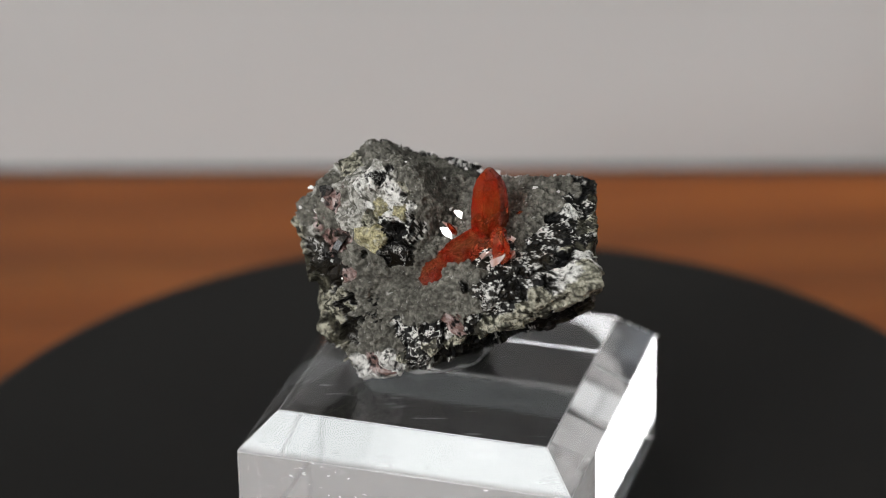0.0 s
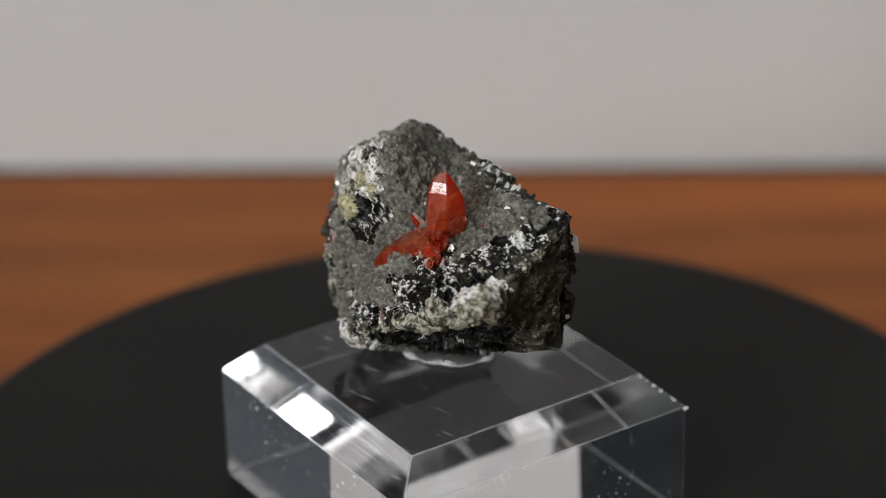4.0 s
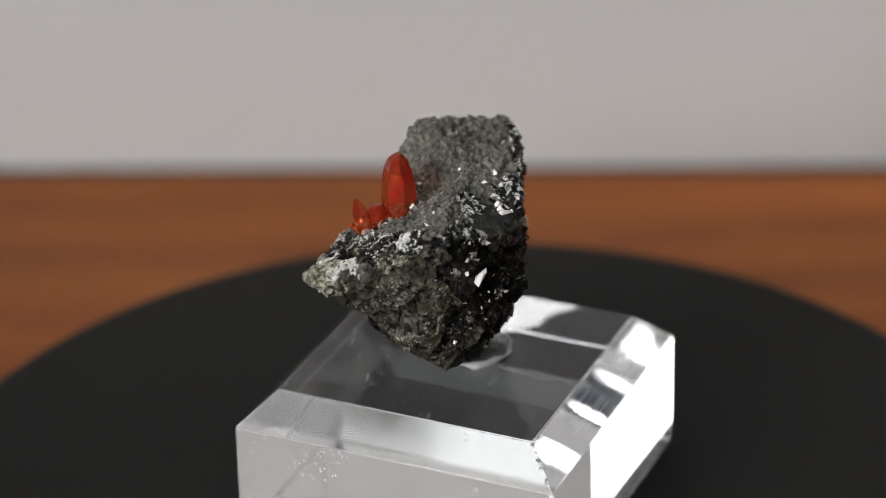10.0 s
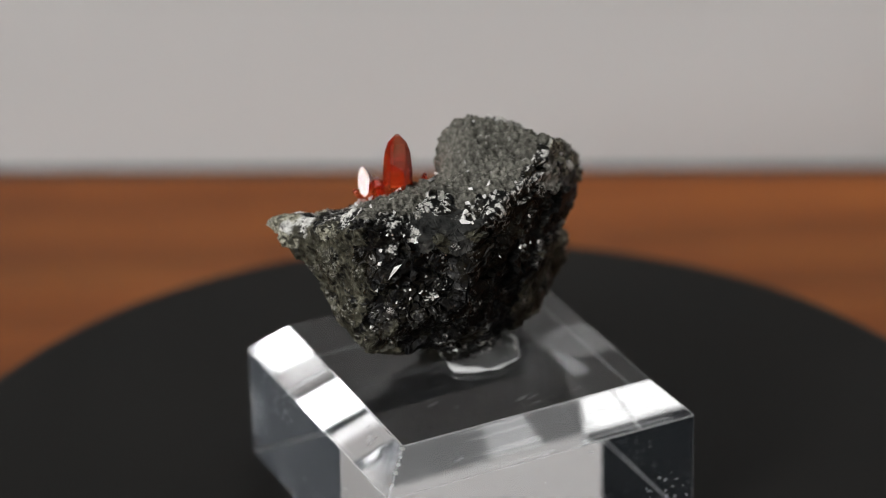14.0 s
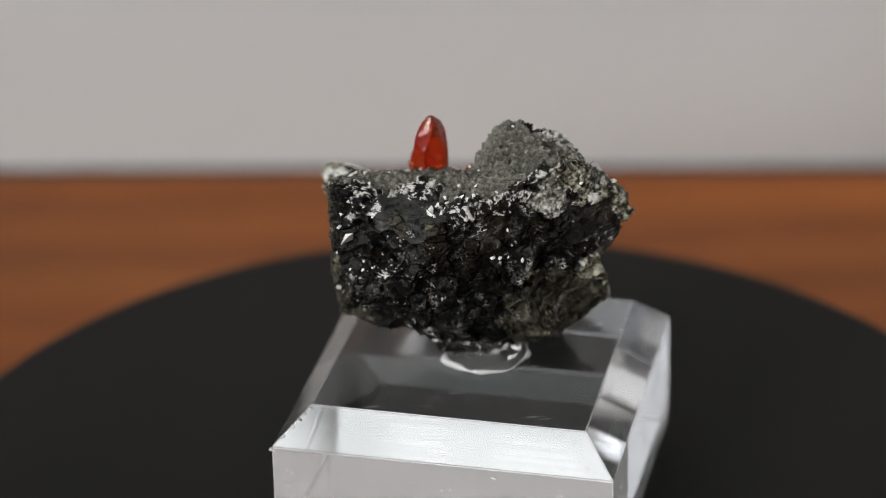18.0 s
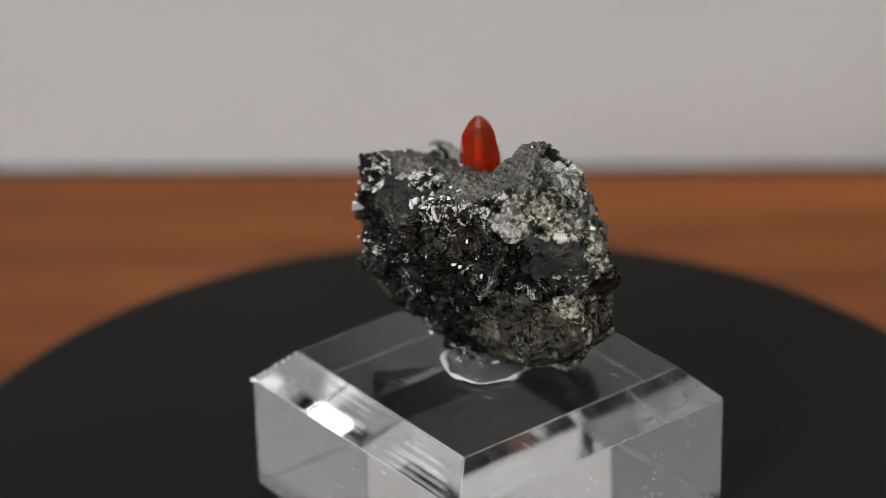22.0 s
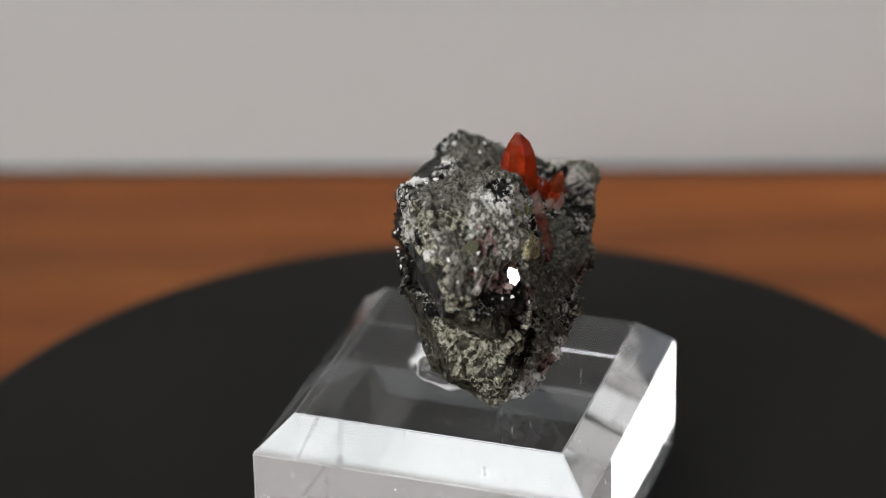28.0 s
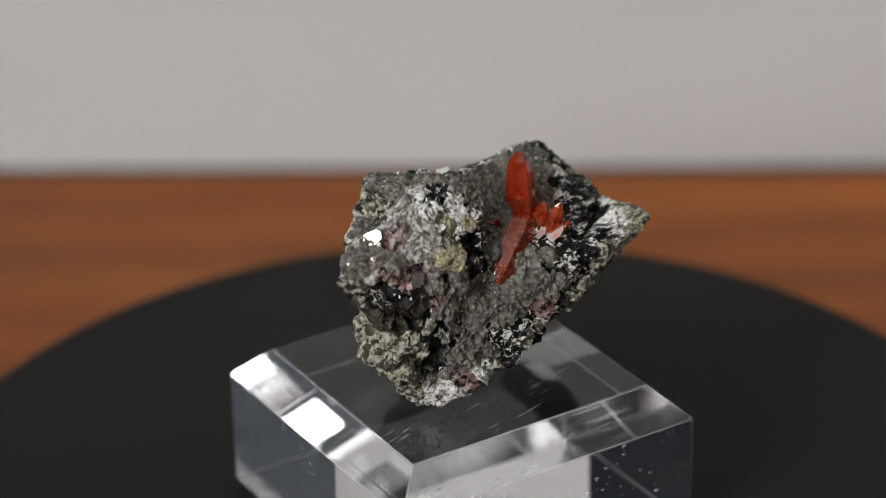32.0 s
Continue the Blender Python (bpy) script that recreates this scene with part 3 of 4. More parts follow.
OLIVE_B = (
    (10, 5, 1.2), (17, 29, 0.8), (20, -9, 1), (43, 30, 0.8), (59, 33, 0.9), (113, -41, 0.9), (122, -19, 1), (125, -3, 0.9), (128, -44, 0.9),
    (129, -13, 0.9), (136, -14, 0.9), (140, -30, 1), (144, -9, 1.2), (145, -9, 0.8), (150, -29, 1), (151, -35, 1), (156, -13, 1), (156, 22, 1.4),
    (157, -18, 1.2), (161, -17, 1), (163, -18, 1.3), (165, -24, 1), (170, -10, 0.7), (172, 5, 1), (179, 4, 1),
)
ROSE_A = (
    (-180, 26, 0.6), (-180, 38, 0.8), (-179, 37, 0.9), (-177, 41, 0.6), (-173, 20, 1.2), (-167, 24, 0.8), (-157, 11, 0.8), (-144, -35, 0.8),
    (-141, -38, 0.7), (-91, -7, 0.8), (-88, -5, 0.5), (-88, 2, 0.4), (175, 25, 0.5), (176, 34, 1), (176, 42, 0.6), (178, 36, 1), (179, 22, 0.6),
)
SLATE_A = (
    (31, 38, 1.2), (32, 36, 1.3), (34, 41, 0.6), (36, 27, 0.7), (39, 39, 1.2), (48, 33, 1), (50, 44, 0.6), (53, 46, 0.8), (54, 37, 1.3), (56, 28, 1),
    (142, 27, 0.9), (145, 22, 1.2), (150, 25, 1.3), (153, 24, 0.9), (155, 20, 1.3), (158, 19, 0.7), (160, 23, 0.8), (161, 15, 1),
)
CRUST = CRUST_A + CRUST_B + CRUST_C + CRUST_D
FROST = FROST_A
CHALK = CHALK_A
OCHRE = OCHRE_A
CREAM = CREAM_A + CREAM_B + CREAM_C
COAL = COAL_A + COAL_B + COAL_C
MOTTLE = MOTTLE_A + MOTTLE_B + MOTTLE_C
OLIVE = OLIVE_A + OLIVE_B
ROSE = ROSE_A
SLATE = SLATE_A
# small white crystals on the stone: bearing, rise, radius in mm
GRAIN_A = (
    (-173, 13, 0.3), (-170, 71, 0.2), (-168, 13, 0.3), (-159, 8, 0.2), (-89, 77, 0.3), (-40, 38, 0.4), (-36, 32, 0.3), (-20, 55, 0.6), (1, 39, 0.3),
    (3, 46, 0.6), (13, -10, 0.4), (16, 8, 0.4), (17, 39, 0.3), (18, 19, 0.3), (18, 24, 0.3), (18, 30, 0.2), (20, 30, 0.3), (23, 16, 0.8),
    (23, 23, 0.3), (23, 32, 0.3), (24, 3, 0.2), (26, 31, 0.2), (29, 4, 0.2), (29, 8, 0.2), (31, 29, 0.3), (33, 6, 0.2),
)
GRAIN_B = (
    (40, 4, 0.3), (49, -51, 0.3), (56, 43, 0.6), (57, 40, 0.6), (59, 46, 0.4), (61, 39, 0.3), (63, 50, 0.4), (66, 49, 0.4), (72, 60, 0.3),
    (73, 41, 0.4), (78, 52, 0.3), (79, 18, 0.2), (87, 51, 0.4), (90, 58, 0.3), (99, 18, 0.3), (103, 17, 0.3), (104, 50, 0.2), (106, 76, 0.3),
    (108, 17, 0.2), (108, 32, 0.2), (117, 13, 0.3), (152, 37, 0.3), (166, 29, 0.4), (170, 22, 0.3), (176, 26, 0.4), (177, 32, 0.3),
)


def normal_of(bearing, rise):
    a, e = radians(bearing), radians(rise)
    return np.array((math.cos(e) * math.cos(a), math.cos(e) * math.sin(a), math.sin(e)))


def reach(d):
    """How far the stone reaches from its core along the directions d, in mm."""
    best = np.zeros(len(d))
    for hollow in UPPER + MIDDLE + LOWER:
        best = np.maximum(best, np.min([d @ normal_of(a, e) / h for a, e, h in hollow], axis=0))
    r = 1.0 / best
    for a, e, high, wide in SPURS:
        r += high * np.exp(-((1 - d @ normal_of(a, e)) / (1 - math.cos(radians(wide)))))
    return r


def scatter(ix, iy, iz, seed):
    """Even random numbers from 0 to 1 for the cells of a grid."""
    h = (ix * 374761393 + iy * 668265263 + iz * 2147483647 + seed * 1274126177) & 0xFFFFFFFF
    h = ((h ^ (h >> 13)) * 1274126177) & 0xFFFFFFFF
    h = ((h ^ (h >> 16)) * 2246822519) & 0xFFFFFFFF
    return ((h ^ (h >> 15)) & 0xFFFFFF) / float(0xFFFFFF)


def soft_noise(p, size, seed=0):
    """Smooth noise from -1 to 1 with lumps of that size in mm."""
    q = p / size
    c = np.floor(q).astype(np.int64)
    f = q - c
    f = f * f * f * (f * (f * 6 - 15) + 10)
    total = np.zeros(len(p))
    for dx in (0, 1):
        for dy in (0, 1):
            for dz in (0, 1):
                w = (f[:, 0] if dx else 1 - f[:, 0]) * (f[:, 1] if dy else 1 - f[:, 1]) * (f[:, 2] if dz else 1 - f[:, 2])
                total += w * scatter(c[:, 0] + dx, c[:, 1] + dy, c[:, 2] + dz, seed)
    return total * 2 - 1


def rough_noise(p, size, seed=0, octaves=4, fall=0.55):
    total, most, k = 0.0, 0.0, 1.0
    for o in range(octaves):
        total = total + k * soft_noise(p + 17.3 * o, size / 2.03**o, seed + o)
        most, k = most + k, k * fall
    return total / most * 1.6


def cells(p, size, seed=0):
    """Distance to the nearest of the scattered seeds and to the second, and the slant of a flat chip in each cell."""
    q = p / size
    c = np.floor(q).astype(np.int64)
    near, second = np.full(len(p), 9.0), np.full(len(p), 9.0)
    own, arm = np.zeros((len(p), 3), dtype=np.int64), np.zeros((len(p), 3))
    for dx in (-1, 0, 1):
        for dy in (-1, 0, 1):
            for dz in (-1, 0, 1):
                g = c + np.array((dx, dy, dz))
                spot = np.stack([g[:, k] + scatter(g[:, 0], g[:, 1], g[:, 2], seed + 11 * k) for k in range(3)], axis=1)
                dist = np.linalg.norm(spot - q, axis=1)
                closer = dist < near
                second = np.where(closer, near, np.minimum(second, dist))
                own[closer] = g[closer]
                arm[closer] = (q - spot)[closer]
                near = np.where(closer, dist, near)
    slant = sum((scatter(own[:, 0], own[:, 1], own[:, 2], seed + 70 + k) - 0.5) * arm[:, k] for k in range(3)) * size
    lift = scatter(own[:, 0], own[:, 1], own[:, 2], seed + 77) - 0.5
    return near, second, slant, lift


def step(x, lo, hi):
    t = np.clip((x - lo) / (hi - lo), 0, 1)
    return t * t * (3 - 2 * t)


def cover(p, patches):
    """How far each point lies from the nearest patch, in radii of that patch."""
    near = np.full(len(p), 99.0, dtype=np.float32)
    centres = np.array([normal_of(a, e) for a, e, _ in patches])
    centres = (centres * reach(centres)[:, None]).astype(np.float32)
    x, y, z = (np.ascontiguousarray(p[:, k], dtype=np.float32) for k in range(3))
    for c, (_, _, radius) in zip(centres, patches):
        near = np.minimum(near, ((x - c[0]) ** 2 + (y - c[1]) ** 2 + (z - c[2]) ** 2) / np.float32(radius * radius))
    return np.sqrt(near).astype(np.float64)


def rock_mesh():
    bm = bmesh.new()
    bmesh.ops.create_icosphere(bm, subdivisions=ROCK_DETAIL, radius=1.0)
    me = mesh_of("matrix", bm, ROCK)
    d = np.empty(len(me.vertices) * 3, dtype=np.float32)
    me.vertices.foreach_get("co", d)
    d = d.reshape(-1, 3).astype(np.float64)
    d /= np.linalg.norm(d, axis=1)[:, None]
    p = d * reach(d)[:, None]
    warp = np.stack([soft_noise(p, 1.6, 40 + k) + 0.5 * soft_noise(p, 0.7, 50 + k) for k in range(3)], axis=1)
    w = p + 0.4 * warp
    # which mineral covers each spot: the nearest patch wins, with ragged borders
    kinds = (CRUST, FROST, CHALK, OCHRE, CREAM, COAL, MOTTLE, OLIVE, ROSE, SLATE)
    cost = np.stack([cover(w, patches) + 0.22 * rough_noise(p, 0.8, 100 + 7 * k, 3) for k, patches in enumerate(kinds)])
    won = np.argmin(cost, axis=0)
    border = np.partition(cost, 1, axis=0)
    border = border[1] - border[0]
    is_crust, is_frost, is_chalk, is_ochre, is_cream, is_coal, is_mottle, is_olive, is_rose, is_slate = [(won == k).astype(np.float64) for k in range(10)]
    p += d * (0.5 * rough_noise(p, 3.6, 1, 3) - 0.1)[:, None]
    me.vertices.foreach_set("co", p.astype(np.float32).ravel())
    me.update()
    out = np.empty(len(d) * 3, dtype=np.float32)
    me.vertex_normals.foreach_get("vector", out)
    out = out.reshape(-1, 3).astype(np.float64)
    curd, flake, speck, thin = rough_noise(w, 0.6, 3, 3), rough_noise(p, 0.55, 8, 3), rough_noise(p, 0.3, 18, 2), rough_noise(w * np.array((1, 1, 1.8)), 1.1, 28, 4)
    strand = 1 - np.abs(thin) * 3.0  # winding thin lines
    chalk = is_chalk * step(curd + 0.5 * speck, -0.75, -0.5)
    chalk = np.maximum(chalk, is_cream * step(curd + 0.5 * speck, -0.25, 0.08))
    chalk = np.maximum(chalk, is_frost * step(curd + 0.4 * speck, -0.35, 0.05) * (0.62 + 0.2 * speck))
    chalk = np.maximum(chalk, is_mottle * step(np.maximum(curd + 0.4 * speck - 0.72, strand - 0.6 + 0.5 * curd), 0.0, 0.2) * 0.9)
    dotted = step(rough_noise(p, 0.36, 21, 2), 0.97, 1.05)
    chalk = np.maximum(chalk, dotted * is_coal * step(rough_noise(p, 4.0, 31, 2), 0.1, 0.4) * 0.7)
    chalk = np.maximum(chalk, dotted * is_crust * 0.4)
    vein = step(strand, 0.8, 0.97) * step(rough_noise(p, 3.0, 81, 2), 0.15, 0.4)
    chalk = np.maximum(chalk, vein * (0.4 * is_olive + 0.5 * is_slate + 0.15 * is_coal))
    flaky = 1 - np.abs(rough_noise(w, 0.75, 128, 3)) * 3.0
    crust = np.maximum(is_crust, is_frost * (1 - chalk))
    ochre = is_ochre * (0.5 + 0.4 * step(curd, -0.3, 0.2))
    chalk = np.maximum(chalk, is_ochre * step(speck, 0.2, 0.5) * 0.6)
    rose = is_rose * step(flake, -0.5, 0.1)
    olive = np.maximum(is_olive * step(curd + 0.3 * speck, -0.55, -0.1), np.maximum(0.6 * is_cream, is_ochre))
    olive = np.maximum(olive, (is_coal + is_mottle) * step(flaky, 0.6, 0.95) * step(rough_noise(p, 1.8, 131, 2), -0.1, 0.4) * 0.5)
    slate = is_slate * step(curd, -0.7, -0.3)
    old = np.clip(is_cream + 0.6 * is_olive + 0.35 * is_frost, 0, 1) * 0.95
    n1, _, _, _ = cells(p + 0.3 * warp, 1.5, 5)
    n2, _, _, _ = cells(p + 0.1 * warp, 0.62, 6)
    n3, _, _, _ = cells(p, 0.34, 66)
    beads = (0.55 - n1) * 0.8 + (0.5 - n2) * 0.5 + (0.5 - n3) * 0.17 + 0.42 * rough_noise(p, 2.4, 26, 3)
    a1, b1, chip1, lift1 = cells(p * np.array((1.0, 1.0, 1.3)) + 0.25 * warp, 2.0, 7)
    a2, b2, chip2, lift2 = cells(p + 0.12 * warp, 0.8, 9)
    a3, b3, chip3, lift3 = cells(p * np.array((1.0, 1.0, 1.2)) + 0.3 * warp, 4.2, 17)
    crack = step(0.08 - (b1 - a1), 0, 0.07) * step(rough_noise(p, 4.0, 33, 2), -0.1, 0.2)
    calm = step(rough_noise(p, 3.2, 35, 2), -0.3, 0.3)
    coarse = 0.55 * chip3 + 0.4 * lift3 + 0.5 * chip1 + 0.3 * lift1 - 0.3 * crack + 0.25 * rough_noise(p, 2.0, 36, 3)
    fine = calm * (0.22 * chip2 + 0.13 * lift2) + 0.07 * rough_noise(p, 0.7, 25, 3)
    up = is_coal * (coarse + 0.6 * fine) + is_mottle * (0.55 * coarse + 0.6 * fine) + is_olive * (0.4 * coarse + 0.5 * fine) + is_slate * (0.12 * coarse + 0.25 * fine)
    crumb = 0.14 * rough_noise(p, 0.8, 15, 3) + 0.06 * rough_noise(p, 0.35, 16, 2)
    up += is_crust * beads + is_frost * (0.7 * beads + crumb) + is_rose * (0.35 * coarse + fine)
    up += (is_chalk + is_cream) * (0.65 * coarse + crumb) + is_ochre * (0.15 + 0.6 * beads) + chalk * (1 - is_crust) * 0.07
    up += 0.02 * rough_noise(p, 0.3, 14, 2) - 0.1 * step(0.07 - border, 0.0, 0.07)
    up += step(border, 0.0, 0.3) * (0.2 * is_cream + 0.3 * is_ochre + 0.15 * is_frost + 0.12 * is_chalk + 0.05 * is_crust - 0.5 * is_coal - 0.12 * is_rose)
    lean = 0.75 * out + 0.5 * d
    lean /= np.linalg.norm(lean, axis=1)[:, None]
    p += lean * (np.clip(up, -1.0, 0.65) + 0.03)[:, None]
    me.vertices.foreach_set("co", (p * MM).astype(np.float32).ravel())
    # low in the gaps between beads, as shade there, plus random mottling
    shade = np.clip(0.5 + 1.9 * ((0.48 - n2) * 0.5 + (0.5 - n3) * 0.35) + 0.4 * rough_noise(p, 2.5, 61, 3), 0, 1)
    for name, values in (("cream", old), ("crust", crust), ("chalk", chalk), ("ochre", ochre), ("rose", rose), ("olive", olive), ("slate", slate), ("pit_shade", shade)):
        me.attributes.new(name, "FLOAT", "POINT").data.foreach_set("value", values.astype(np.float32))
    me.update()
    return me


specimen = tagged(thing("mineral_specimen", *CORE), "dark grey rough mineral specimen with red crystals in its hollow", "mineral")
matrix = new("matrix", rock_mesh())
matrix.parent = specimen
tagged(matrix, "dark rock with grey crust and white chalky patches")


def shining(turned):
    """The slope, on the stone, of a facet that mirrors the window when the turntable has turned so far."""
    half = (WINDOW_WAY - Vector((0.0, 0.89, -0.455)).normalized()).normalized()
    return Matrix.Rotation(radians(-turned), 3, "Z") @ half


def crystal(name, base, tip, wide, deep, twist, material, label="", facing=None, profile=((0.0, 0.75), (0.35, 1.0), (0.65, 0.86), (0.88, 0.5), (1.0, 0.16)), sides=6, cut=None):
    """A pointed prism from base to tip (mm, from the core), wide and deep across."""
    a, b = Vector(base) * MM, Vector(tip) * MM
    axis = b - a
    turn = axis.to_track_quat("Z", "Y").to_matrix() @ Matrix.Rotation(radians(twist), 3, "Z")
    if facing:  # one flat side turned that way
        z = axis.normalized()
        x = (facing - z * facing.dot(z)).normalized()
        turn = Matrix((x, z.cross(x), z)).transposed()
    bm = bmesh.new()
    rings = []
    for at, s in profile:
        rings.append([bm.verts.new(a + axis * at + turn @ Vector((0.5 * wide * MM * s * math.cos(2 * math.pi * (k + 0.5) / sides), 0.5 * deep * MM * s * math.sin(2 * math.pi * (k + 0.5) / sides), 0))) for k in range(sides)])
    for p, q in zip(rings, rings[1:]):
        for k in range(sides):
            bm.faces.new((p[k], p[(k + 1) % sides], q[(k + 1) % sides], q[k]))
    bm.faces.new(rings[0][::-1])
    bm.faces.new(rings[-1])
    if cut:  # a slanting end facet, so far below the tip
        slope, below = cut
        cloven = bmesh.ops.bisect_plane(bm, geom=list(bm.verts) + list(bm.edges) + list(bm.faces), plane_co=b - slope * below * MM, plane_no=slope, clear_outer=True)
        bmesh.ops.contextual_create(bm, geom=[e for e in cloven["geom_cut"] if isinstance(e, bmesh.types.BMEdge)])
    return part(name, bm, material, specimen, label)


def off(x, y, z):
    return (x - CORE.x, y - CORE.y, z - CORE.z)


BULLET = ((0.0, 0.85), (0.3, 1.0), (0.55, 0.98), (0.78, 0.85), (0.91, 0.62), (1.0, 0.2))
SHARD = ((0.0, 1.0), (0.6, 0.95), (0.9, 0.5), (1.0, 0.1))
BLUNT = ((0.0, 0.9), (0.4, 1.0), (0.8, 0.85), (1.0, 0.4))
crystal("large_crystal", off(2.9, -7.0, 36.4), off(2.9, -6.8, 45.95), 5.0, 3.5, 45, RED, "clear deep red pointed crystal", profile=BULLET, cut=(shining(-168), -0.25))
crystal("lying_crystal", off(2.6, -7.8, 37.8), off(-5.0, -9.7, 33.1), 4.2, 4.0, 50, ORANGE, "lying orange-red crystal with a blunt end", shining(-311), BLUNT)
crystal("small_crystal", off(4.0, -10.6, 36.4), off(4.1, -11.8, 40.6), 2.4, 2.0, 0, ORANGE, "small orange pointed crystal", cut=(shining(-137), 0.1))
crystal("small_crystal", off(3.6, -8.8, 36.6), off(3.9, -9.6, 39.8), 2.6, 2.0, 30, RED, "small dark red crystal beside the large one", profile=BLUNT)
crystal("pink_crystal", off(3.2, -10.6, 36.2), off(4.5, -11.9, 37.6), 2.0, 0.9, 40, PINK, "pale pink crystal stub", profile=SHARD, sides=5)
crystal("pink_crystal", off(2.2, -9.6, 36.2), off(2.7, -10.9, 37.5), 1.9, 0.8, 10, PINK, "pale pink crystal stub", profile=SHARD, sides=4)
crystal("pink_crystal", off(5.0, -10.0, 36.4), off(5.7, -10.9, 37.3), 1.4, 0.8, 70, PINK, "pale pink crystal stub", profile=SHARD, sides=4)

crystal("small_crystal", off(4.9, -5.9, 37.4), off(6.6, -4.6, 39.4), 1.1, 0.9, 10, RED, "thin dark red crystal beside the large one", profile=BLUNT)
crystal("small_crystal", off(4.6, -5.6, 37.6), off(6.9, -5.5, 38.4), 0.9, 0.7, 40, ORANGE, "thin orange crystal beside the large one", profile=BLUNT)
crystal("small_crystal", off(-0.6, -6.6, 37.2), off(-1.9, -7.4, 39.4), 0.9, 0.7, 0, ORANGE, "thin orange crystal beside the large one", profile=BLUNT)
crystal("small_crystal", off(-0.4, -6.2, 37.6), off(-2.6, -6.0, 39.0), 0.8, 0.6, 25, PINK, "thin pale red crystal needle", profile=SHARD)
crystal("small_crystal", off(4.2, -11.4, 36.4), off(5.1, -12.3, 37.9), 0.9, 0.8, 15, ORANGE, "pale red crystal stub at the hollow's rim", profile=BLUNT)


def grain(bearing, rise, size, seed, facing=None, material=None, label="small bright white crystal grain", thick=0.45):
    rng = random.Random(seed)
    n = normal_of(bearing, rise)
    foot = Vector(n * (reach(n[None])[0] + (0.05 if facing else 0.5 if size > 0.8 else 0.15)) * MM)
    bm = bmesh.new()
    for k in range(9):
        bm.verts.new(Vector((rng.gauss(0, 1), rng.gauss(0, 1), rng.gauss(0, 1))).normalized())
    bmesh.ops.convex_hull(bm, input=list(bm.verts))
    turn = (facing or Vector(n)).to_track_quat("Z", "Y").to_matrix() @ Matrix.Rotation(rng.uniform(0, 6.3), 3, "Z")
    if not facing:
        turn = turn @ Euler((rng.uniform(-0.5, 0.5), rng.uniform(-0.5, 0.5), 0)).to_matrix()
    long = rng.uniform(0.75, 1.0) if rng.random() < 0.5 else rng.uniform(1.1, 1.45)
    if facing:  # an angular splinter
        bm.clear()
        angles = [k * 0.9 + rng.uniform(-0.25, 0.25) for k in range(7)]
        far = [rng.uniform(0.75, 1.15) for _ in angles]
        rings = [[bm.verts.new((math.cos(a) * f, math.sin(a) * f, z)) for a, f in zip(angles, far)] for z in (-0.5, 0.5)]
        bm.faces.new(rings[0][::-1]), bm.faces.new(rings[1])
        for k in range(7):
            bm.faces.new((rings[0][k], rings[0][(k + 1) % 7], rings[1][(k + 1) % 7], rings[1][k]))
    for v in bm.verts:
        k = 1.0 if facing else rng.uniform(0.75, 1.15)
        q = Vector((v.co.x * k, v.co.y * k, max(-0.5, min(thick, v.co.z * 2))))
        v.co = foot + turn @ Vector((q.x * size * long, q.y * size / long, q.z * size)) * MM * 0.9
    part("cleavage_plate" if facing else "white_grain", bm, material or GRAIN, specimen, label)


for k, (bearing, rise, size) in enumerate(GRAIN_A + GRAIN_B):
    grain(bearing, rise, size * (1.4 if size > 0.6 else 1.1), k, thick=1.1 if size > 0.6 else 0.7)
# flat plates that flash as the stone turns: bearing, rise, radius, bearing of the turntable
for k, (bearing, rise, size, turned) in enumerate(((173, 33, 1.15, -309), (-168, 23, 1.3, -269), (-98, 61, 0.8, -2), (-67, 75, 0.6, -2), (178, 22, 0.5, -292), (-16, 53, 0.6, -87))):
    grain(bearing, rise, size, 200 + k, shining(turned), PLATE, "flat mirror-bright cleavage plate", 0.12)

# ---- putty under the specimen ----
putty = tagged(thing("mounting_putty", -2.9, 0.7, 17.73), "clear sticky putty pressed under the stone", "putty")
def squeezed(v):
    """An uneven outline, as pressed on by thumb."""
    a = math.atan2(v.co.y, v.co.x)
    k = 1 + 0.07 * math.sin(2 * a + 0.6) + 0.05 * math.sin(3 * a + 2.0) + 0.03 * math.sin(7 * a)
    v.co.x, v.co.y = v.co.x * k, v.co.y * k


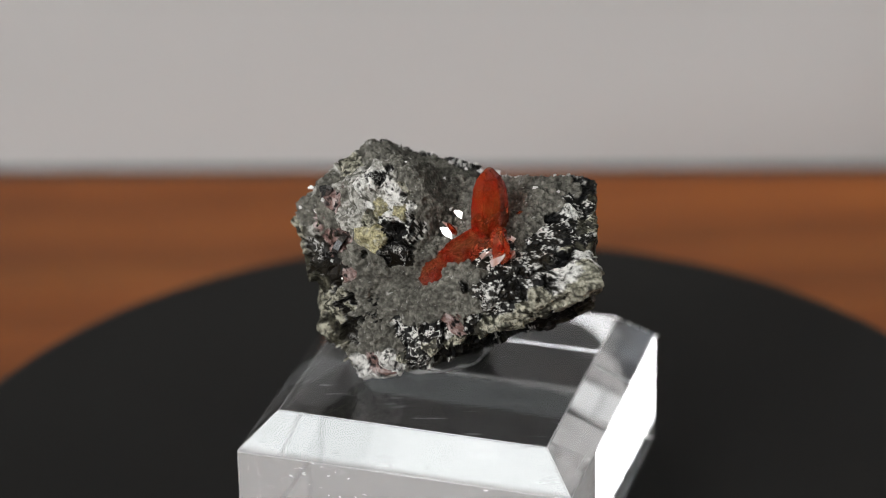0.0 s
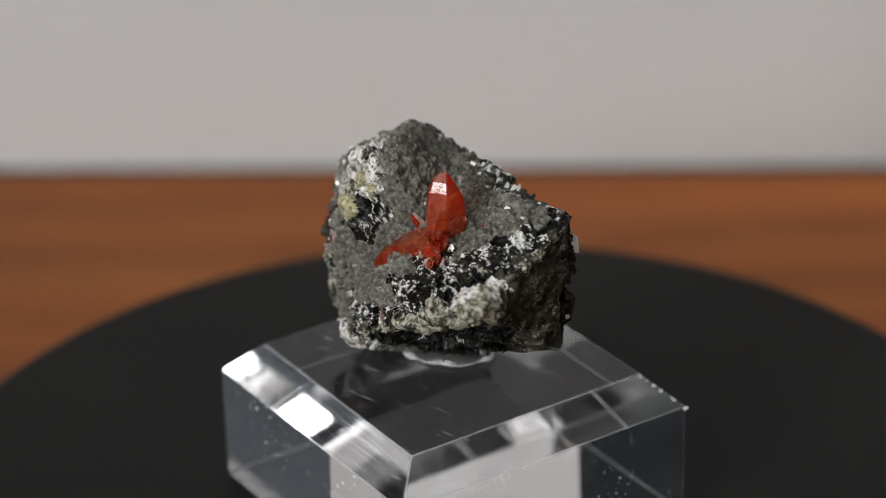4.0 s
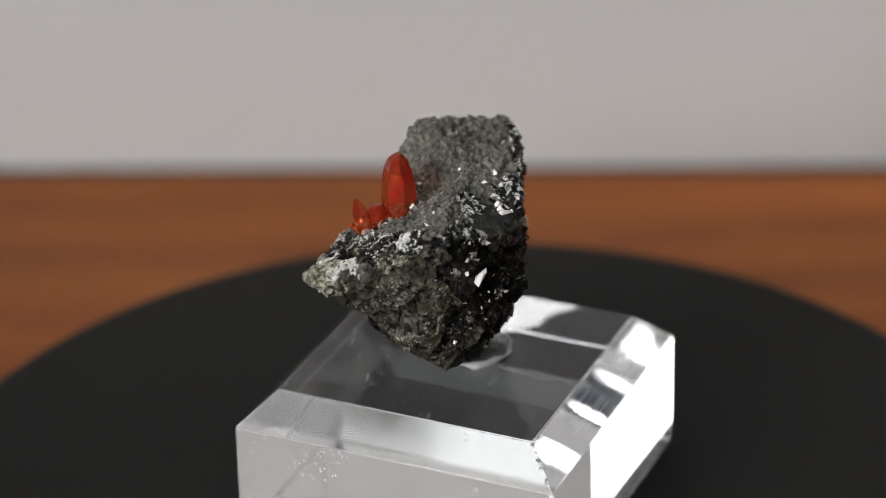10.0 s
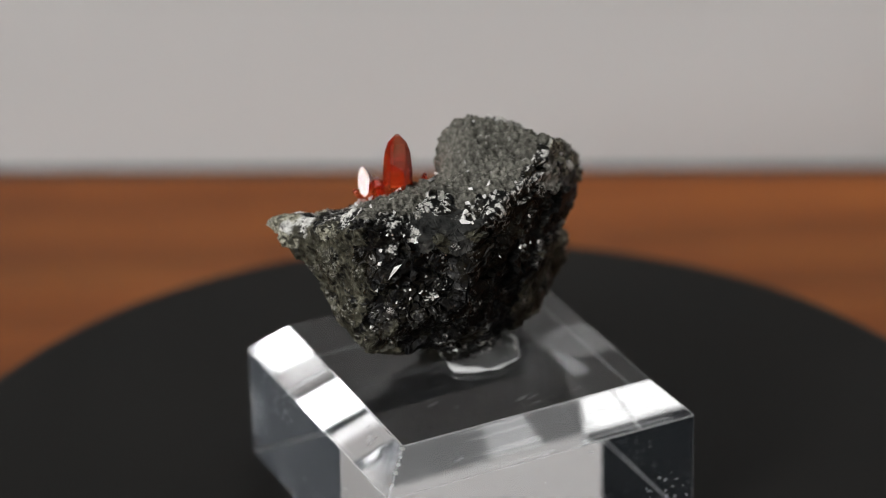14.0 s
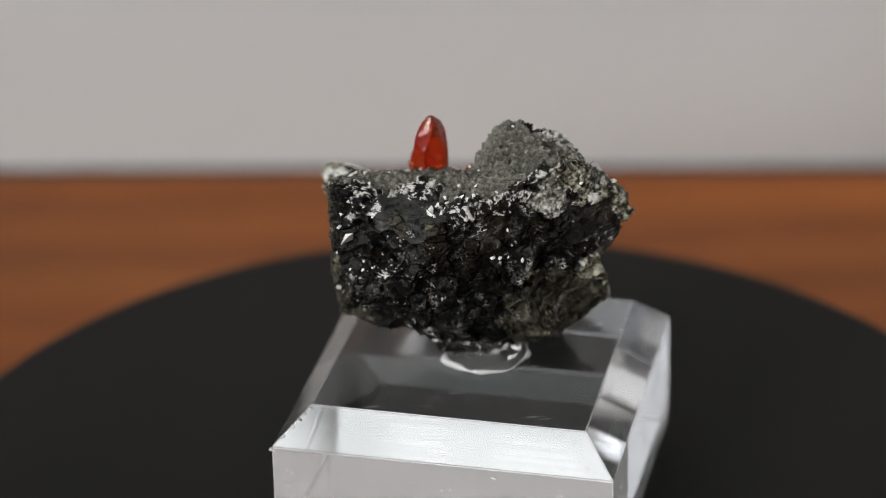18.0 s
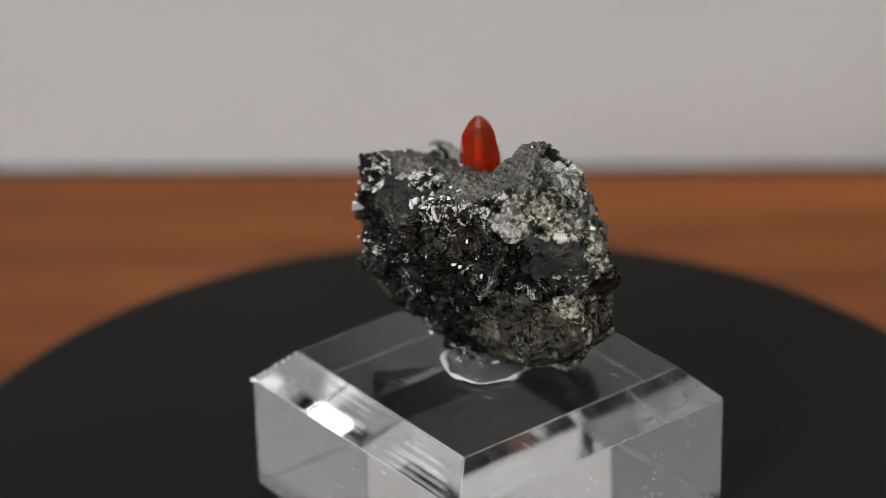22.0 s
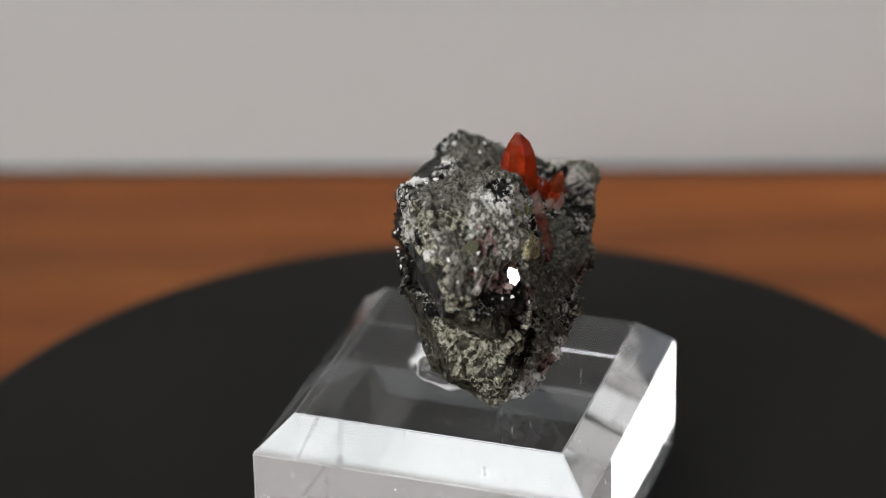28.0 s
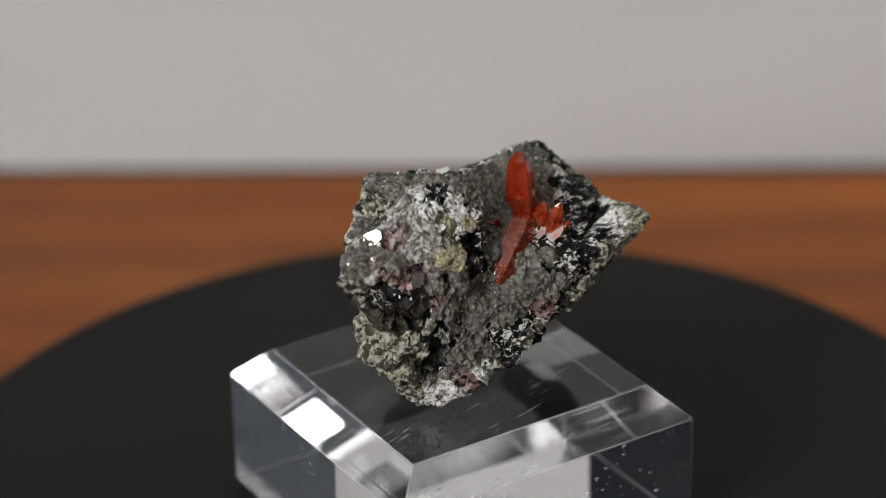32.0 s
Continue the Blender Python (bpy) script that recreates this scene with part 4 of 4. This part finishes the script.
bm = lathe([(3.8, 0.0), (4.5, 0.15), (4.7, 0.5), (4.5, 0.9), (3.8, 1.1), (2.9, 1.2), (2.4, 1.7), (2.3, 2.4), (2.5, 3.2)], 72)
for v in bm.verts:
    squeezed(v)
    v.co.z *= 1 + 0.3 * noise.noise(v.co * 400.0 + Vector((3, 3, 3)))
for f in bm.faces:
    f.smooth = True
part("blob", bm, PUTTY, putty)
# Milky ring, added to imitate light refracted along the clear putty's edge
bm = bmesh.new()
rings = []
for k in range(72):
    a = 2 * math.pi * k / 72
    thick = max(0.07, 0.2 + 0.2 * math.sin(2.0 * a + 0.5) + 0.13 * math.sin(5.0 * a) + 0.08 * math.sin(11.0 * a))
    rings.append([bm.verts.new(((4.75 + thick * math.cos(b)) * MM * math.cos(a), (4.75 + thick * math.cos(b)) * MM * math.sin(a), (0.45 + thick * math.sin(b)) * MM)) for b in (0, 1.05, 2.09, 3.14, 4.19, 5.24)])
for p, q in zip(rings, rings[1:] + rings[:1]):
    for k in range(6):
        bm.faces.new((p[k], q[k], q[(k + 1) % 6], p[(k + 1) % 6])).smooth = True
for v in bm.verts:
    squeezed(v)
part("rim", bm, PUTTY_RIM, putty, "milky ring standing in for bright light in the clear edge")

# ---- motion of the turntable ----
# seconds, sideways and upward sway in mm, bearing in degrees
TURN = [(0, 0.11, 0.02, 0.0), (1, 0.05, -0.13, -9.93), (2, -0.12, -0.22, -19.78), (3, -0.1, -0.19, -29.33), (3.5, -0.13, -0.23, -34.09),
        (5.5, 0.57, -0.17, -53.33), (6, 0.54, -0.2, -58.03), (7, -0.01, -0.25, -67.5), (8, -0.18, -0.24, -77.01), (9, -0.11, 0.02, -86.61),
        (10, -0.18, -0.12, -96.58), (11, -0.25, -0.15, -106.77), (12, -0.44, -0.06, -116.78), (13, -0.55, -0.07, -126.59), (14, -0.7, -0.18, -136.4),
        (14.5, -0.77, -0.17, -141.27), (16.5, -0.74, 0.35, -160.71), (17, -0.66, 0.41, -165.67), (18, -0.31, 0.47, -175.7), (19, 0.09, 0.41, -185.48),
        (20, 0.38, 0.35, -195.15), (21, 0.48, 0.24, -204.95), (22, 0.43, 0.05, -214.69), (23, 0.4, 0.01, -224.11), (24, -0.17, -0.19, -233.2),
        (25, -0.41, -0.23, -242.29), (25.5, -0.47, -0.29, -246.97), (27.5, -0.49, -0.16, -266.14), (28, -0.38, -0.1, -271.05), (29, -0.13, 0.04, -281.1),
        (30, -0.35, 0.26, -291.15), (31, -0.6, -0.13, -300.99), (32, -0.54, -0.07, -310.71)]


def motions():
    for ob in (plate, block, putty, specimen):
        at = ob.location.copy()
        walk(ob, [(t, pose(x * MM, 0, z * MM, 0, 0, a) @ Matrix.Translation(at)) for t, x, z, a in TURN])


motions()
